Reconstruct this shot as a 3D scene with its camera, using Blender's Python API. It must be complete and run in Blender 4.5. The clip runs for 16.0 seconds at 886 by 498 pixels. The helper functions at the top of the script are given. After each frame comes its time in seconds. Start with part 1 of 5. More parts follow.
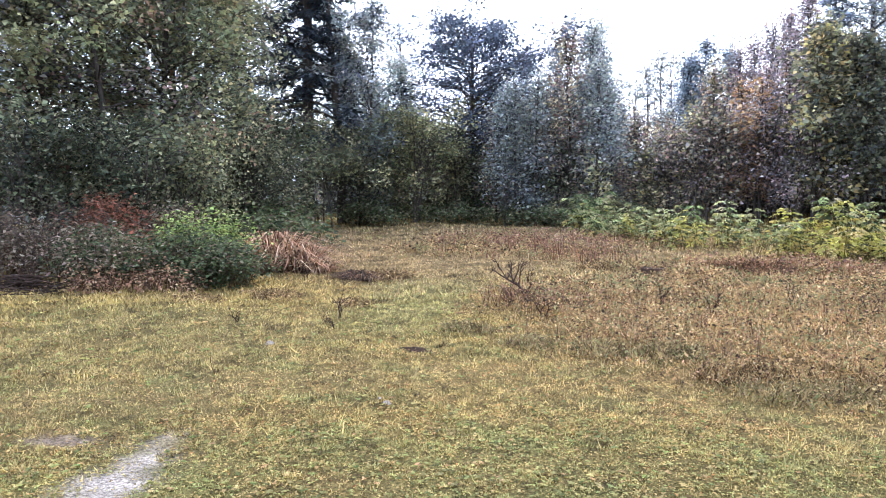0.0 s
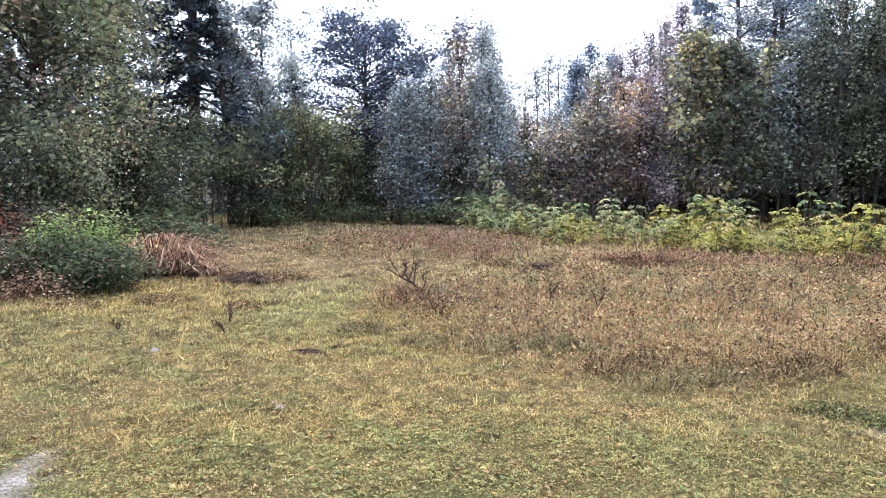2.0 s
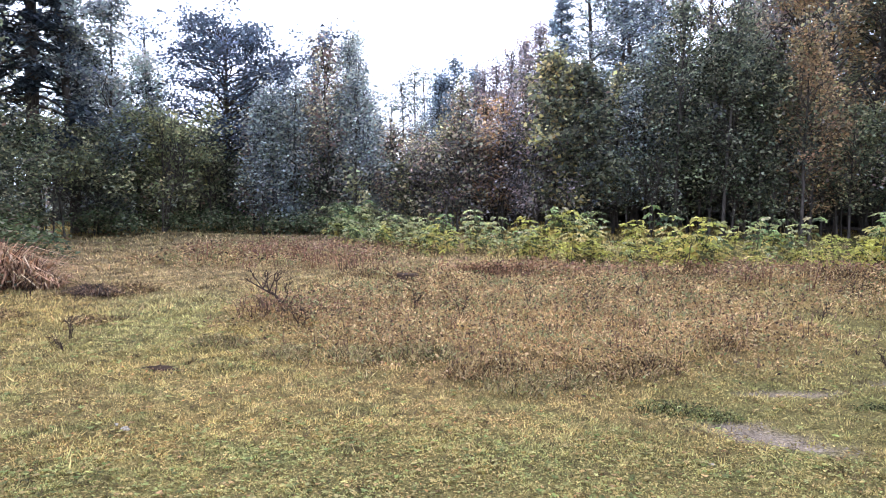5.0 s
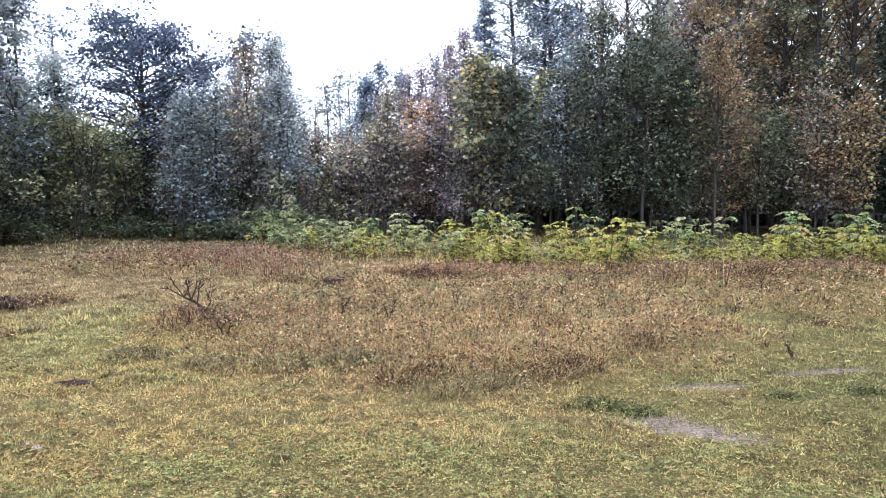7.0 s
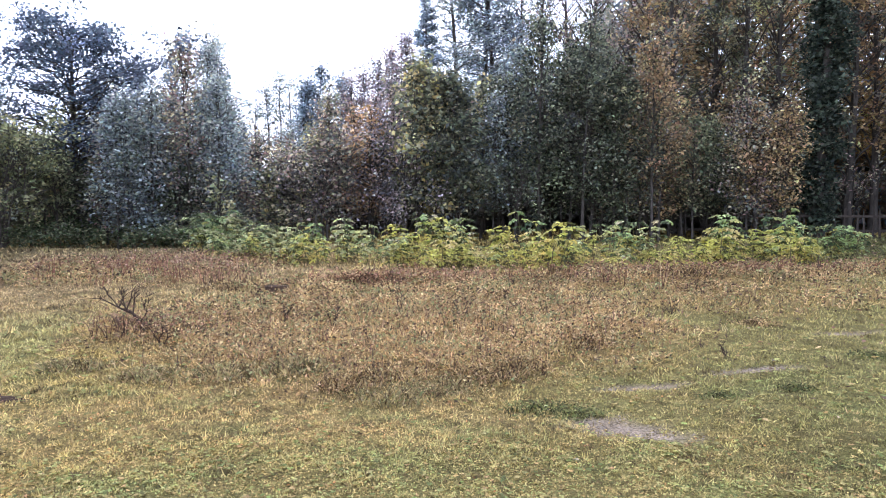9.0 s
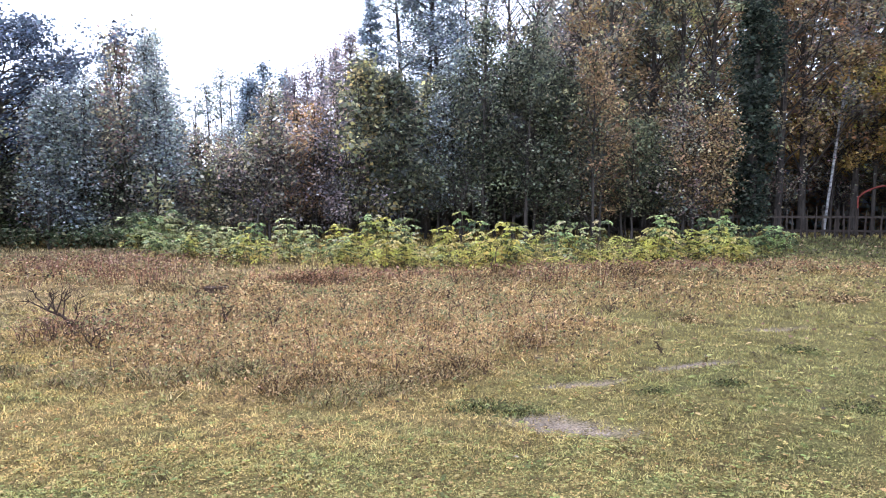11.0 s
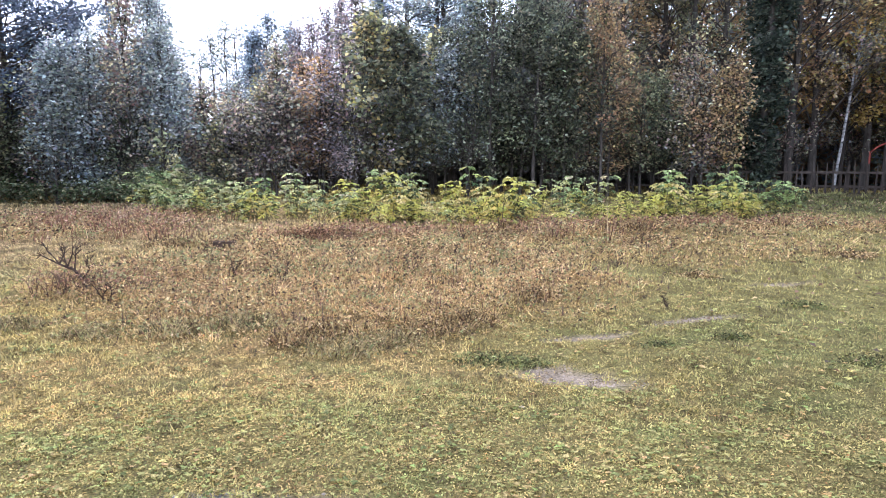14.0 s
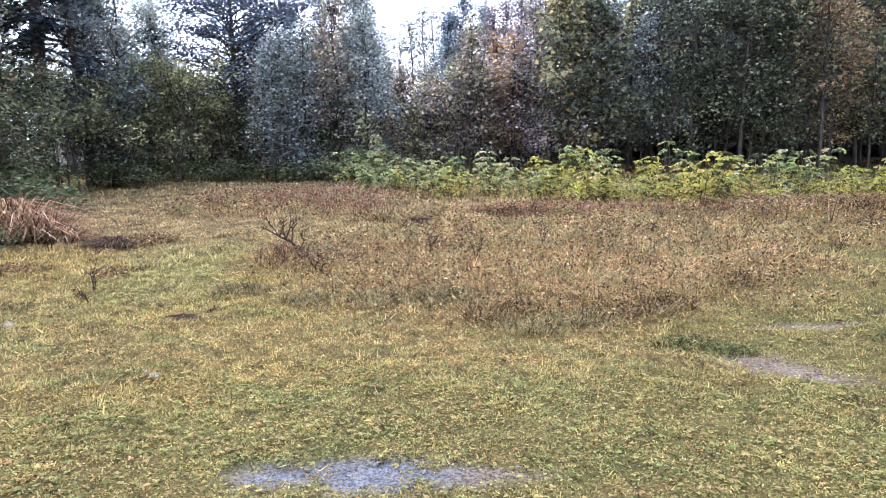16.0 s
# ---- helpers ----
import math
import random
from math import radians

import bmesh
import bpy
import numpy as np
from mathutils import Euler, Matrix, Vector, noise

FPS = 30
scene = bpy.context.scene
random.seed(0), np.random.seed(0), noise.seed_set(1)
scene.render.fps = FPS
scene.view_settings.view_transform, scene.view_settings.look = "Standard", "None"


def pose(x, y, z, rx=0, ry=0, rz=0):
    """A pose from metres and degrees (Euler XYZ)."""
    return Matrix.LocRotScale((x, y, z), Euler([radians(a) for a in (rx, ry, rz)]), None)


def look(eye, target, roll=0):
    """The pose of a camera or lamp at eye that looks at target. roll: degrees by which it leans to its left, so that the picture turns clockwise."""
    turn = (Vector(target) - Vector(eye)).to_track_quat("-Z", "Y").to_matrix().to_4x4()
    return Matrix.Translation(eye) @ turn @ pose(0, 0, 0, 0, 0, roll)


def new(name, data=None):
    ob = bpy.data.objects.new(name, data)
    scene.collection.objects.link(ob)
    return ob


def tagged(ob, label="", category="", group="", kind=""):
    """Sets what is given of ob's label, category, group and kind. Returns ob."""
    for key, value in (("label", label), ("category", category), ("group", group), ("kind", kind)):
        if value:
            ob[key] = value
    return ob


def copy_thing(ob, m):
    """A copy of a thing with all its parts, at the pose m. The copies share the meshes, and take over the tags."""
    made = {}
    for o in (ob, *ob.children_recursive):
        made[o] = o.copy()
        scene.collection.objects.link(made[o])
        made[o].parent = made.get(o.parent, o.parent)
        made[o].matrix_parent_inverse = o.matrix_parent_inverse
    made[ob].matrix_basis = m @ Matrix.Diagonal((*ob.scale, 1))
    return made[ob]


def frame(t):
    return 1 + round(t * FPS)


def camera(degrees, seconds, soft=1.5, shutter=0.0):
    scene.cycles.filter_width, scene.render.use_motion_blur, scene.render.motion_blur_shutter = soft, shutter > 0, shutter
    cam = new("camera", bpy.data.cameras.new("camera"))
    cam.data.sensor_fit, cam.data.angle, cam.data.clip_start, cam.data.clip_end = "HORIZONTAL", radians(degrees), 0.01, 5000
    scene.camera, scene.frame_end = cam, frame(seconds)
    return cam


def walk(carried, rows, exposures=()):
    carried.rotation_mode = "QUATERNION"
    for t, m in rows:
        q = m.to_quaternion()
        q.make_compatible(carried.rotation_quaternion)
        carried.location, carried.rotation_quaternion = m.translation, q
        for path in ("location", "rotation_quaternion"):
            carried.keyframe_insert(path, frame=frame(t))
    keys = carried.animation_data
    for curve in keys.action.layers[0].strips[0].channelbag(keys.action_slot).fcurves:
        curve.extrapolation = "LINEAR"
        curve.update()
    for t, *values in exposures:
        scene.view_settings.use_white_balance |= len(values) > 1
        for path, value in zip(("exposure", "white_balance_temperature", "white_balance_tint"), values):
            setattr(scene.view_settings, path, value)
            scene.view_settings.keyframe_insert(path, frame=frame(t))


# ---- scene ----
LENS = 64.0
EYE = 1.55


def stand(t, x, y, z, yaw, pitch, roll):
    """A row of the walk: metres from the standing point, turn to the left, tilt up and lean to the left in degrees."""
    return (t, pose(x, y, EYE + z) @ pose(0, 0, 0, 0, 0, yaw) @ pose(0, 0, 0, 90 + pitch, 0, 0) @ pose(0, 0, 0, 0, 0, roll))


cam = camera(LENS, 16.0, soft=0.8)
walk(cam, [stand(*row) for row in [
    (0.0, -0.057, -0.031, 0.005, 24.98, -5.61, -0.41),
    (0.5, -0.053, -0.024, 0.002, 22.95, -6.00, -0.59),
    (1.0, -0.039, -0.025, 0.002, 20.64, -6.36, -0.73),
    (1.5, -0.035, -0.027, 0.006, 18.51, -6.04, -0.58),
    (2.0, -0.031, -0.023, 0.004, 16.61, -5.76, -0.52),
    (2.5, -0.027, -0.013, -0.000, 14.63, -5.19, -0.09),
    (3.0, -0.023, -0.007, 0.002, 12.87, -5.19, -0.02),
    (3.5, -0.017, 0.002, -0.000, 10.82, -5.04, -0.10),
    (4.0, -0.010, 0.010, -0.005, 8.59, -4.93, 0.07),
    (6.5, -0.005, 0.007, 0.000, 2.15, -4.89, 0.24),
    (7.0, 0.000, 0.000, -0.000, 0.00, -4.65, 0.00),
    (7.5, -0.006, 0.008, 0.000, -1.75, -4.33, 0.15),
    (8.0, -0.008, 0.003, 0.008, -3.27, -4.33, 0.08),
    (8.5, -0.009, -0.007, 0.013, -4.09, -4.45, 0.04),
    (9.0, 0.005, -0.005, 0.020, -4.54, -4.33, -0.18),
    (11.5, 0.035, -0.015, 0.022, -9.54, -4.44, 0.11),
    (12.0, 0.038, -0.017, 0.020, -10.01, -4.61, 0.04),
    (12.5, 0.050, -0.014, 0.020, -12.30, -4.44, 0.23),
    (13.0, 0.056, -0.011, 0.013, -13.18, -4.60, 0.23),
    (13.5, 0.049, -0.011, 0.006, -12.13, -6.38, 0.33),
    (14.0, 0.025, -0.029, 0.011, -8.41, -7.92, 0.07),
    (14.5, 0.027, -0.008, 0.002, -4.00, -9.29, -0.63),
    (15.0, 0.022, -0.007, -0.003, -0.06, -9.92, -0.91),
    (15.5, 0.006, -0.011, -0.004, 3.09, -9.80, -1.08),
    (16.0, -0.012, -0.012, -0.002, 7.02, -9.54, -1.33),
]], [(_t, _e, 5980, 17) for _t, _e in ((0.0, 1.2), (1.0, 1.22), (2.0, 1.16), (3.0, 1.08), (4.2, 1.06), (6.3, 1.1), (9.0, 1.12), (11.5, 1.22), (13.5, 1.32), (14.5, 1.35), (15.4, 1.31), (16.0, 1.22))])

# ---------------------------------------------------------------- light
SUN_BEARING, SUN_HEIGHT = -14.0, 38.0      # degrees right of +y, degrees up
world = bpy.data.worlds.new("overcast_sky")
scene.world = world
world.use_nodes = True
wn = world.node_tree.nodes
wl = world.node_tree.links
back = wn["Background"]
sky = wn.new("ShaderNodeTexSky")
sky.sky_type, sky.sun_disc = "NISHITA", False
sky.sun_elevation, sky.sun_rotation = radians(SUN_HEIGHT), radians(SUN_BEARING)
sky.air_density, sky.dust_density = 1.0, 3.0
cloud = wn.new("ShaderNodeMix")
cloud.data_type = "RGBA"
cloud.inputs[0].default_value = 0.86
cloud.inputs[7].default_value = (8.7, 10.0, 12.3, 1)
wl.new(sky.outputs[0], cloud.inputs[6])
wl.new(cloud.outputs[2], back.inputs[0])
back.inputs[1].default_value = 0.142

sun_data = bpy.data.lights.new("sun", "SUN")
sun_data.energy, sun_data.angle, sun_data.color = 2.0, radians(16), (1.0, 0.88, 0.68)
sun = new("sun", sun_data)
_b, _h = radians(SUN_BEARING), radians(SUN_HEIGHT)
SUN_WAY = Vector((math.sin(_b) * math.cos(_h), math.cos(_b) * math.cos(_h), math.sin(_h)))
sun.matrix_world = look(SUN_WAY * 60, (0, 0, 0))


# ---------------------------------------------------------------- materials
def shader(name, rough=0.8, spec=0.3):
    m = bpy.data.materials.new(name)
    m.use_nodes = True
    n, l = m.node_tree.nodes, m.node_tree.links
    p = n["Principled BSDF"]
    p.inputs["Roughness"].default_value = rough
    p.inputs["Specular IOR Level"].default_value = spec
    return m, n, l, p


def noise_tex(n, l, scale, detail=4.0, rough=0.6, coords=None):
    tex = n.new("ShaderNodeTexNoise")
    tex.inputs["Scale"].default_value = scale
    tex.inputs["Detail"].default_value = detail
    tex.inputs["Roughness"].default_value = rough
    if coords is None:
        coords = n.new("ShaderNodeTexCoord").outputs["Object"]
    l.new(coords, tex.inputs["Vector"])
    return tex.outputs["Fac"]


def ramp(n, l, fac, lo, hi, a, b):
    r = n.new("ShaderNodeMapRange")
    for k, v in enumerate((lo, hi, a, b)):
        r.inputs[1 + k].default_value = v
    l.new(fac, r.inputs[0])
    return r.outputs[0]


def times_colour(n, l, colour, fac):
    m = n.new("ShaderNodeMix")
    m.data_type, m.blend_type = "RGBA", "MULTIPLY"
    m.inputs[0].default_value = 1.0
    l.new(colour, m.inputs[6])
    c = n.new("ShaderNodeCombineColor")
    for k in range(3):
        l.new(fac, c.inputs[k])
    l.new(c.outputs[0], m.inputs[7])
    return m.outputs[2]


def bump(n, l, p, height, strength, distance):
    b = n.new("ShaderNodeBump")
    b.inputs["Strength"].default_value = strength
    b.inputs["Distance"].default_value = distance
    l.new(height, b.inputs["Height"])
    l.new(b.outputs[0], p.inputs["Normal"])


def plant_material(name, rough=0.6, spec=0.35, thin=0.3):
    """Leaves and blades: colour from the mesh's own 'col', varied piece by piece and in soft patches; light passes through a little."""
    m, n, l, p = shader(name, rough, spec)
    a = n.new("ShaderNodeAttribute")
    a.attribute_name = "col"
    g = n.new("ShaderNodeNewGeometry")
    v = ramp(n, l, g.outputs["Random Per Island"], 0, 1, 0.72, 1.28)
    c = times_colour(n, l, a.outputs["Color"], v)
    patch = ramp(n, l, noise_tex(n, l, 1.7, 3), 0.3, 0.7, 0.82, 1.18)
    c = times_colour(n, l, c, patch)
    l.new(c, p.inputs["Base Color"])
    t = n.new("ShaderNodeBsdfTranslucent")
    l.new(c, t.inputs[0])
    mix = n.new("ShaderNodeMixShader")
    mix.inputs[0].default_value = thin
    l.new(p.outputs[0], mix.inputs[1])
    l.new(t.outputs[0], mix.inputs[2])
    l.new(mix.outputs[0], n["Material Output"].inputs[0])
    return m


def rough_material(name, dark, light, scale, rough=0.85, relief=0.02, stretch=(1, 1, 1)):
    """Bark, wood, stone, soil: two-scale colour and relief."""
    m, n, l, p = shader(name, rough, 0.12)
    co = n.new("ShaderNodeTexCoord")
    mp = n.new("ShaderNodeMapping")
    mp.inputs["Scale"].default_value = stretch
    l.new(co.outputs["Object"], mp.inputs[0])
    fine = noise_tex(n, l, scale, 6, 0.65, mp.outputs[0])
    wide = noise_tex(n, l, scale * 0.13, 3, 0.5, mp.outputs[0])
    mix = n.new("ShaderNodeMix")
    mix.data_type = "RGBA"
    l.new(ramp(n, l, fine, 0.32, 0.68, 0, 1), mix.inputs[0])
    mix.inputs[6].default_value = (*dark, 1)
    mix.inputs[7].default_value = (*light, 1)
    c = times_colour(n, l, mix.outputs[2], ramp(n, l, wide, 0.3, 0.7, 0.7, 1.25))
    oi = n.new("ShaderNodeObjectInfo")
    c = times_colour(n, l, c, ramp(n, l, oi.outputs["Random"], 0, 1, 0.8, 1.2))
    l.new(c, p.inputs["Base Color"])
    bump(n, l, p, fine, 0.6, relief)
    return m


LEAF = plant_material("leaf", 0.6, 0.2, 0.5)
NEEDLE = plant_material("needle", 0.7, 0.25, 0.1)
BLADE = plant_material("grass_blade", 0.75, 0.12, 0.35)
DRY = plant_material("dry_stalk", 0.85, 0.1, 0.3)
BARK = rough_material("bark", (0.035, 0.03, 0.025), (0.12, 0.10, 0.085), 14, 0.9, 0.03, (1, 1, 0.25))
BIRCH = rough_material("birch_bark", (0.07, 0.065, 0.06), (0.55, 0.53, 0.50), 5, 0.7, 0.01, (0.6, 0.6, 2.5))
TWIG = rough_material("twig", (0.022, 0.014, 0.010), (0.07, 0.046, 0.034), 30, 0.85, 0.004)
GREYWOOD = rough_material("weathered_wood", (0.025, 0.019, 0.015), (0.085, 0.066, 0.053), 18, 0.85, 0.006, (3, 3, 0.4))
PALEWOOD = rough_material("pale_weathered_wood", (0.07, 0.047, 0.036), (0.16, 0.115, 0.09), 18, 0.85, 0.006, (3, 3, 0.4))
PINKWOOD = rough_material("faded_red_paint", (0.25, 0.075, 0.07), (0.40, 0.16, 0.14), 14, 0.7, 0.004, (2, 2, 0.6))
REDWOOD = rough_material("red_paint", (0.22, 0.045, 0.035), (0.36, 0.09, 0.065), 14, 0.6, 0.004)
STRIPWOOD = rough_material("pale_red_paint", (0.31, 0.17, 0.155), (0.48, 0.31, 0.29), 14, 0.7, 0.004)
WHITEPAINT = rough_material("white_paint", (0.20, 0.21, 0.22), (0.34, 0.35, 0.36), 12, 0.6, 0.003)
STONE = rough_material("pale_stone", (0.26, 0.215, 0.17), (0.50, 0.44, 0.36), 25, 0.8, 0.01)
GRIT = rough_material("dry_gravel", (0.10, 0.078, 0.06), (0.36, 0.295, 0.235), 40, 0.85, 0.004)
WETGRIT = rough_material("wet_gravel", (0.09, 0.094, 0.105), (0.26, 0.27, 0.30), 60, 0.42, 0.004)
SOIL = rough_material("dark_soil", (0.026, 0.016, 0.011), (0.085, 0.054, 0.038), 16, 0.95, 0.03)


def ground_material():
    m, n, l, p = shader("ground_turf", 0.95, 0.04)
    a = n.new("ShaderNodeAttribute")
    a.attribute_name = "col"
    co = n.new("ShaderNodeTexCoord").outputs["Object"]
    fine = noise_tex(n, l, 55, 5, 0.75, co)
    mid = noise_tex(n, l, 7, 5, 0.6, co)
    wide = noise_tex(n, l, 0.9, 4, 0.55, co)
    c = times_colour(n, l, a.outputs["Color"], ramp(n, l, fine, 0.36, 0.64, 0.28, 1.5))
    c = times_colour(n, l, c, ramp(n, l, mid, 0.3, 0.7, 0.75, 1.25))
    c = times_colour(n, l, c, ramp(n, l, wide, 0.3, 0.7, 0.85, 1.15))
    l.new(c, p.inputs["Base Color"])
    bump(n, l, p, fine, 0.9, 0.03)
    return m


TURF = ground_material()


# ---------------------------------------------------------------- mesh helpers
def mesh_of(name, verts, faces, mat, cols=None, smooth=False):
    """A mesh from arrays: verts (n, 3), faces a list of (m, k) index arrays, cols (n, 3)."""
    me = bpy.data.meshes.new(name)
    faces = [f for f in faces if len(f)]
    loops = np.concatenate([f.ravel() for f in faces]).astype(np.int32)
    sizes = np.concatenate([np.full(len(f), f.shape[1]) for f in faces]).astype(np.int32)
    starts = np.concatenate([[0], np.cumsum(sizes)[:-1]]).astype(np.int32)
    me.vertices.add(len(verts))
    me.vertices.foreach_set("co", np.ascontiguousarray(verts, np.float32).ravel())
    me.loops.add(len(loops))
    me.loops.foreach_set("vertex_index", loops)
    me.polygons.add(len(sizes))
    me.polygons.foreach_set("loop_start", starts)
    me.polygons.foreach_set("loop_total", sizes)
    if smooth:
        me.polygons.foreach_set("use_smooth", np.ones(len(sizes), bool))
    me.update(calc_edges=True)
    if cols is not None:
        at = me.attributes.new("col", "FLOAT_COLOR", "POINT")
        at.data.foreach_set("color", np.c_[np.clip(cols, 0.004, 0.9), np.ones(len(cols))].astype(np.float32).ravel())
    me.materials.append(mat)
    return me


def child(name, me, parent, label=""):
    ob = new(name, me)
    ob.parent = parent
    return tagged(ob, label)


def unit(v):
    return v / np.maximum(np.linalg.norm(v, axis=-1, keepdims=True), 1e-9)


class Tubes:
    """Tapered round stems gathered into one mesh."""

    def __init__(self, sides=6):
        self.v, self.f, self.k, self.sides = [], [], 0, sides

    def add(self, pts, radii, sides=None):
        pts, radii, s = np.asarray(pts, float), np.asarray(radii, float), sides or self.sides
        n = len(pts)
        way = unit(np.gradient(pts, axis=0))
        side = unit(np.cross(way, (0.31, 0.95, 0.05)))
        other = np.cross(way, side)
        a = np.arange(s) * 2 * np.pi / s
        ring = pts[:, None] + radii[:, None, None] * (np.cos(a)[None, :, None] * side[:, None] + np.sin(a)[None, :, None] * other[:, None])
        i, j = np.meshgrid(np.arange(n - 1), np.arange(s), indexing="ij")
        b, e = i * s + j, i * s + (j + 1) % s
        self.f.append(self.k + np.stack([b, e, e + s, b + s], -1).reshape(-1, 4))
        self.v.append(ring.reshape(-1, 3))
        self.k += n * s

    def mesh(self, name, mat, col=None):
        v = np.concatenate(self.v)
        return mesh_of(name, v, [np.concatenate(self.f)], mat, None if col is None else np.tile(col, (len(v), 1)), True)


def leaves(rng, at, way, up, length, width, cols):
    """Folded rhombic leaves: one at each place, along way, its face towards up."""
    n = len(at)
    way = unit(way)
    side = unit(np.cross(way, up))
    nor = np.cross(side, way)
    L, Wd = np.broadcast_to(length, n)[:, None], np.broadcast_to(width, n)[:, None]
    v = np.empty((n, 4, 3))
    v[:, 0] = at
    v[:, 1] = at + way * L * 0.45 + side * Wd * 0.5 + nor * Wd * 0.18
    v[:, 2] = at + way * L - nor * L * 0.12
    v[:, 3] = at + way * L * 0.45 - side * Wd * 0.5 + nor * Wd * 0.18
    b = np.arange(n)[:, None] * 4
    f = np.concatenate([b + [0, 1, 2], b + [0, 2, 3]])
    return v.reshape(-1, 3), f, np.repeat(cols, 4, 0)


def small_leaves(rng, at, way, up, length, width, cols):
    """Far-off leaves: one slim triangle each."""
    n = len(at)
    way = unit(way)
    side = unit(np.cross(way, up)) * (np.broadcast_to(width, n)[:, None] * 0.55)
    far = way * np.broadcast_to(length, n)[:, None]
    v = np.empty((n, 3, 3))
    v[:, 0], v[:, 1], v[:, 2] = at - side + far * 0.1, at + side + far * 0.35, at + far
    return v.reshape(-1, 3), np.arange(n * 3).reshape(-1, 3), np.repeat(cols, 3, 0)


def polar(bearing, d):
    """A place on the ground: degrees right of +y as seen from the standing point, metres off."""
    b = radians(bearing)
    return d * math.sin(b), d * math.cos(b)


def pick(rng, palette, n):
    """n colours from a palette of (red, green, blue, weight) with a little spread."""
    p = np.array(palette, float)
    i = rng.choice(len(p), n, p=p[:, 3] / p[:, 3].sum())
    return p[i, :3] * rng.uniform(0.75, 1.25, (n, 1)) * rng.uniform(0.92, 1.08, (n, 3))


# ---------------------------------------------------------------- ground
def wave(x, y, s, k=0.0):
    """Cheap smooth variation between about -1 and 1 with a wavelength of about s metres."""
    x, y = x / s * 6.28, y / s * 6.28
    return (np.sin(x * 0.9 + 1.3 * np.sin(y * 0.7 + k) + k) + np.sin(y * 1.1 + 1.7 * np.sin(x * 0.6 - k) + 2 * k)
            + 0.6 * np.sin(1.9 * x + 2.3 * y + 3 * k) + 0.5 * np.sin(2.7 * x - 2.1 * y + k)) / 2.6


def blob(x, y, cx, cy, rx, ry, turn=0.0, soft=0.35, rag=0.25):
    """1 inside a ragged ellipse, falling to 0 over its soft edge."""
    c, s = math.cos(radians(turn)), math.sin(radians(turn))
    u, v = (x - cx) * c + (y - cy) * s, -(x - cx) * s + (y - cy) * c
    d = np.sqrt((u / rx) ** 2 + (v / ry) ** 2) + rag * wave(x, y, min(rx, ry) * 1.6, cx) * 0.6 + rag * 0.4 * wave(x, y, min(rx, ry) * 0.55, cy)
    return np.clip((1 + soft / 2 - d) / soft, 0, 1)


SAND = np.array((0.40, 0.355, 0.31))
BARE = [(-3.1, 2.4, 0.17, 0.34, 18), (-3.29, 2.9, 0.08, 0.2, 22), (1.55, 4.6, 0.27, 0.13, -22), (1.86, 4.38, 0.14, 0.09, -20), (2.1, 5.56, 0.3, 0.06, 8), (3.3, 5.95, 0.34, 0.07, 6),
        (-1.2, 2.9, 0.17, 0.07, 14), (-0.78, 2.97, 0.22, 0.11, 4), (-0.28, 2.97, 0.26, 0.07, 0), (-3.9, 2.75, 0.2, 0.08, 20), (5.2, 7.6, 0.35, 0.08, 10)]


def bare(x, y):
    return np.max([blob(x, y, b[0], b[1], b[2] * 1.15, b[3] * 1.35, b[4], 0.7, 0.5) for b in BARE], axis=0)


def brown(x, y):
    """Where the rank brown weeds stand."""
    a = blob(x, y, 0.1, 9.0, 3.1, 3.4, -12, 0.4, 0.22)
    b = blob(x, y, 4.5, 10.2, 3.6, 1.3, 4, 0.6, 0.3) * 0.4
    c = blob(x, y, 4.5, 12.6, 6.5, 1.1, 2, 0.6, 0.3) * 0.75
    d = blob(x, y, -5.2, 15.5, 2.6, 2.6, 10, 0.6, 0.3) * 0.8
    return np.max([a, b, c, d], axis=0)


def tan(x, y):
    """Where the grass is bleached."""
    a = blob(x, y, -7.5, 15.5, 6.0, 5.5, 0, 0.6, 0.25)
    b = np.clip(1 - np.abs(np.hypot(x, y) - 5.6) / 1.0, 0, 1) * np.clip((1.5 - x) / 2, 0, 1) * 0.5
    c = blob(x, y, -0.2, 4.9, 1.9, 0.4, 0, 0.8, 0.3) * 0.5
    return np.max([a, b, c], axis=0)


def fresh(x, y):
    """Where the grass is green."""
    a = blob(x, y, -4.3, 8.3, 0.9, 2.4, 18, 0.7, 0.3) * 0.9
    b = np.clip((4.9 - np.hypot(x, y) + 0.25 * wave(x, y, 2.0, 5)) / 0.8, 0, 1) * 0.55
    c = blob(x, y, 10.0, 12.0, 7.0, 12.0, 0, 0.8, 0.2) * 0.6
    d = blob(x, y, -6.8, 5.6, 1.6, 0.9, 0, 0.8, 0.3) * 0.5
    return np.max([a, b, c, d], axis=0)


def relief(x, y):
    d = np.hypot(x, y)
    z = 0.025 * wave(x, y, 3.3, 1) * np.clip(d / 6, 0.3, 1) + 0.012 * wave(x, y, 0.9, 4) + 0.05 * wave(x, y, 9.0, 2) * np.clip((d - 5) / 8, 0, 1)
    z = z + 0.10 * brown(x, y) - 0.015 * bare(x, y)
    return z


C_OLIVE, C_TAN, C_BROWN, C_GREEN = np.array((0.400, 0.302, 0.112)), np.array((0.490, 0.357, 0.160)), np.array((0.40, 0.250, 0.110)), np.array((0.325, 0.292, 0.115))
C_MOSS, C_RUST = np.array((0.225, 0.245, 0.090)), np.array((0.36, 0.215, 0.10))
C_BARE = np.array((0.25, 0.195, 0.15))


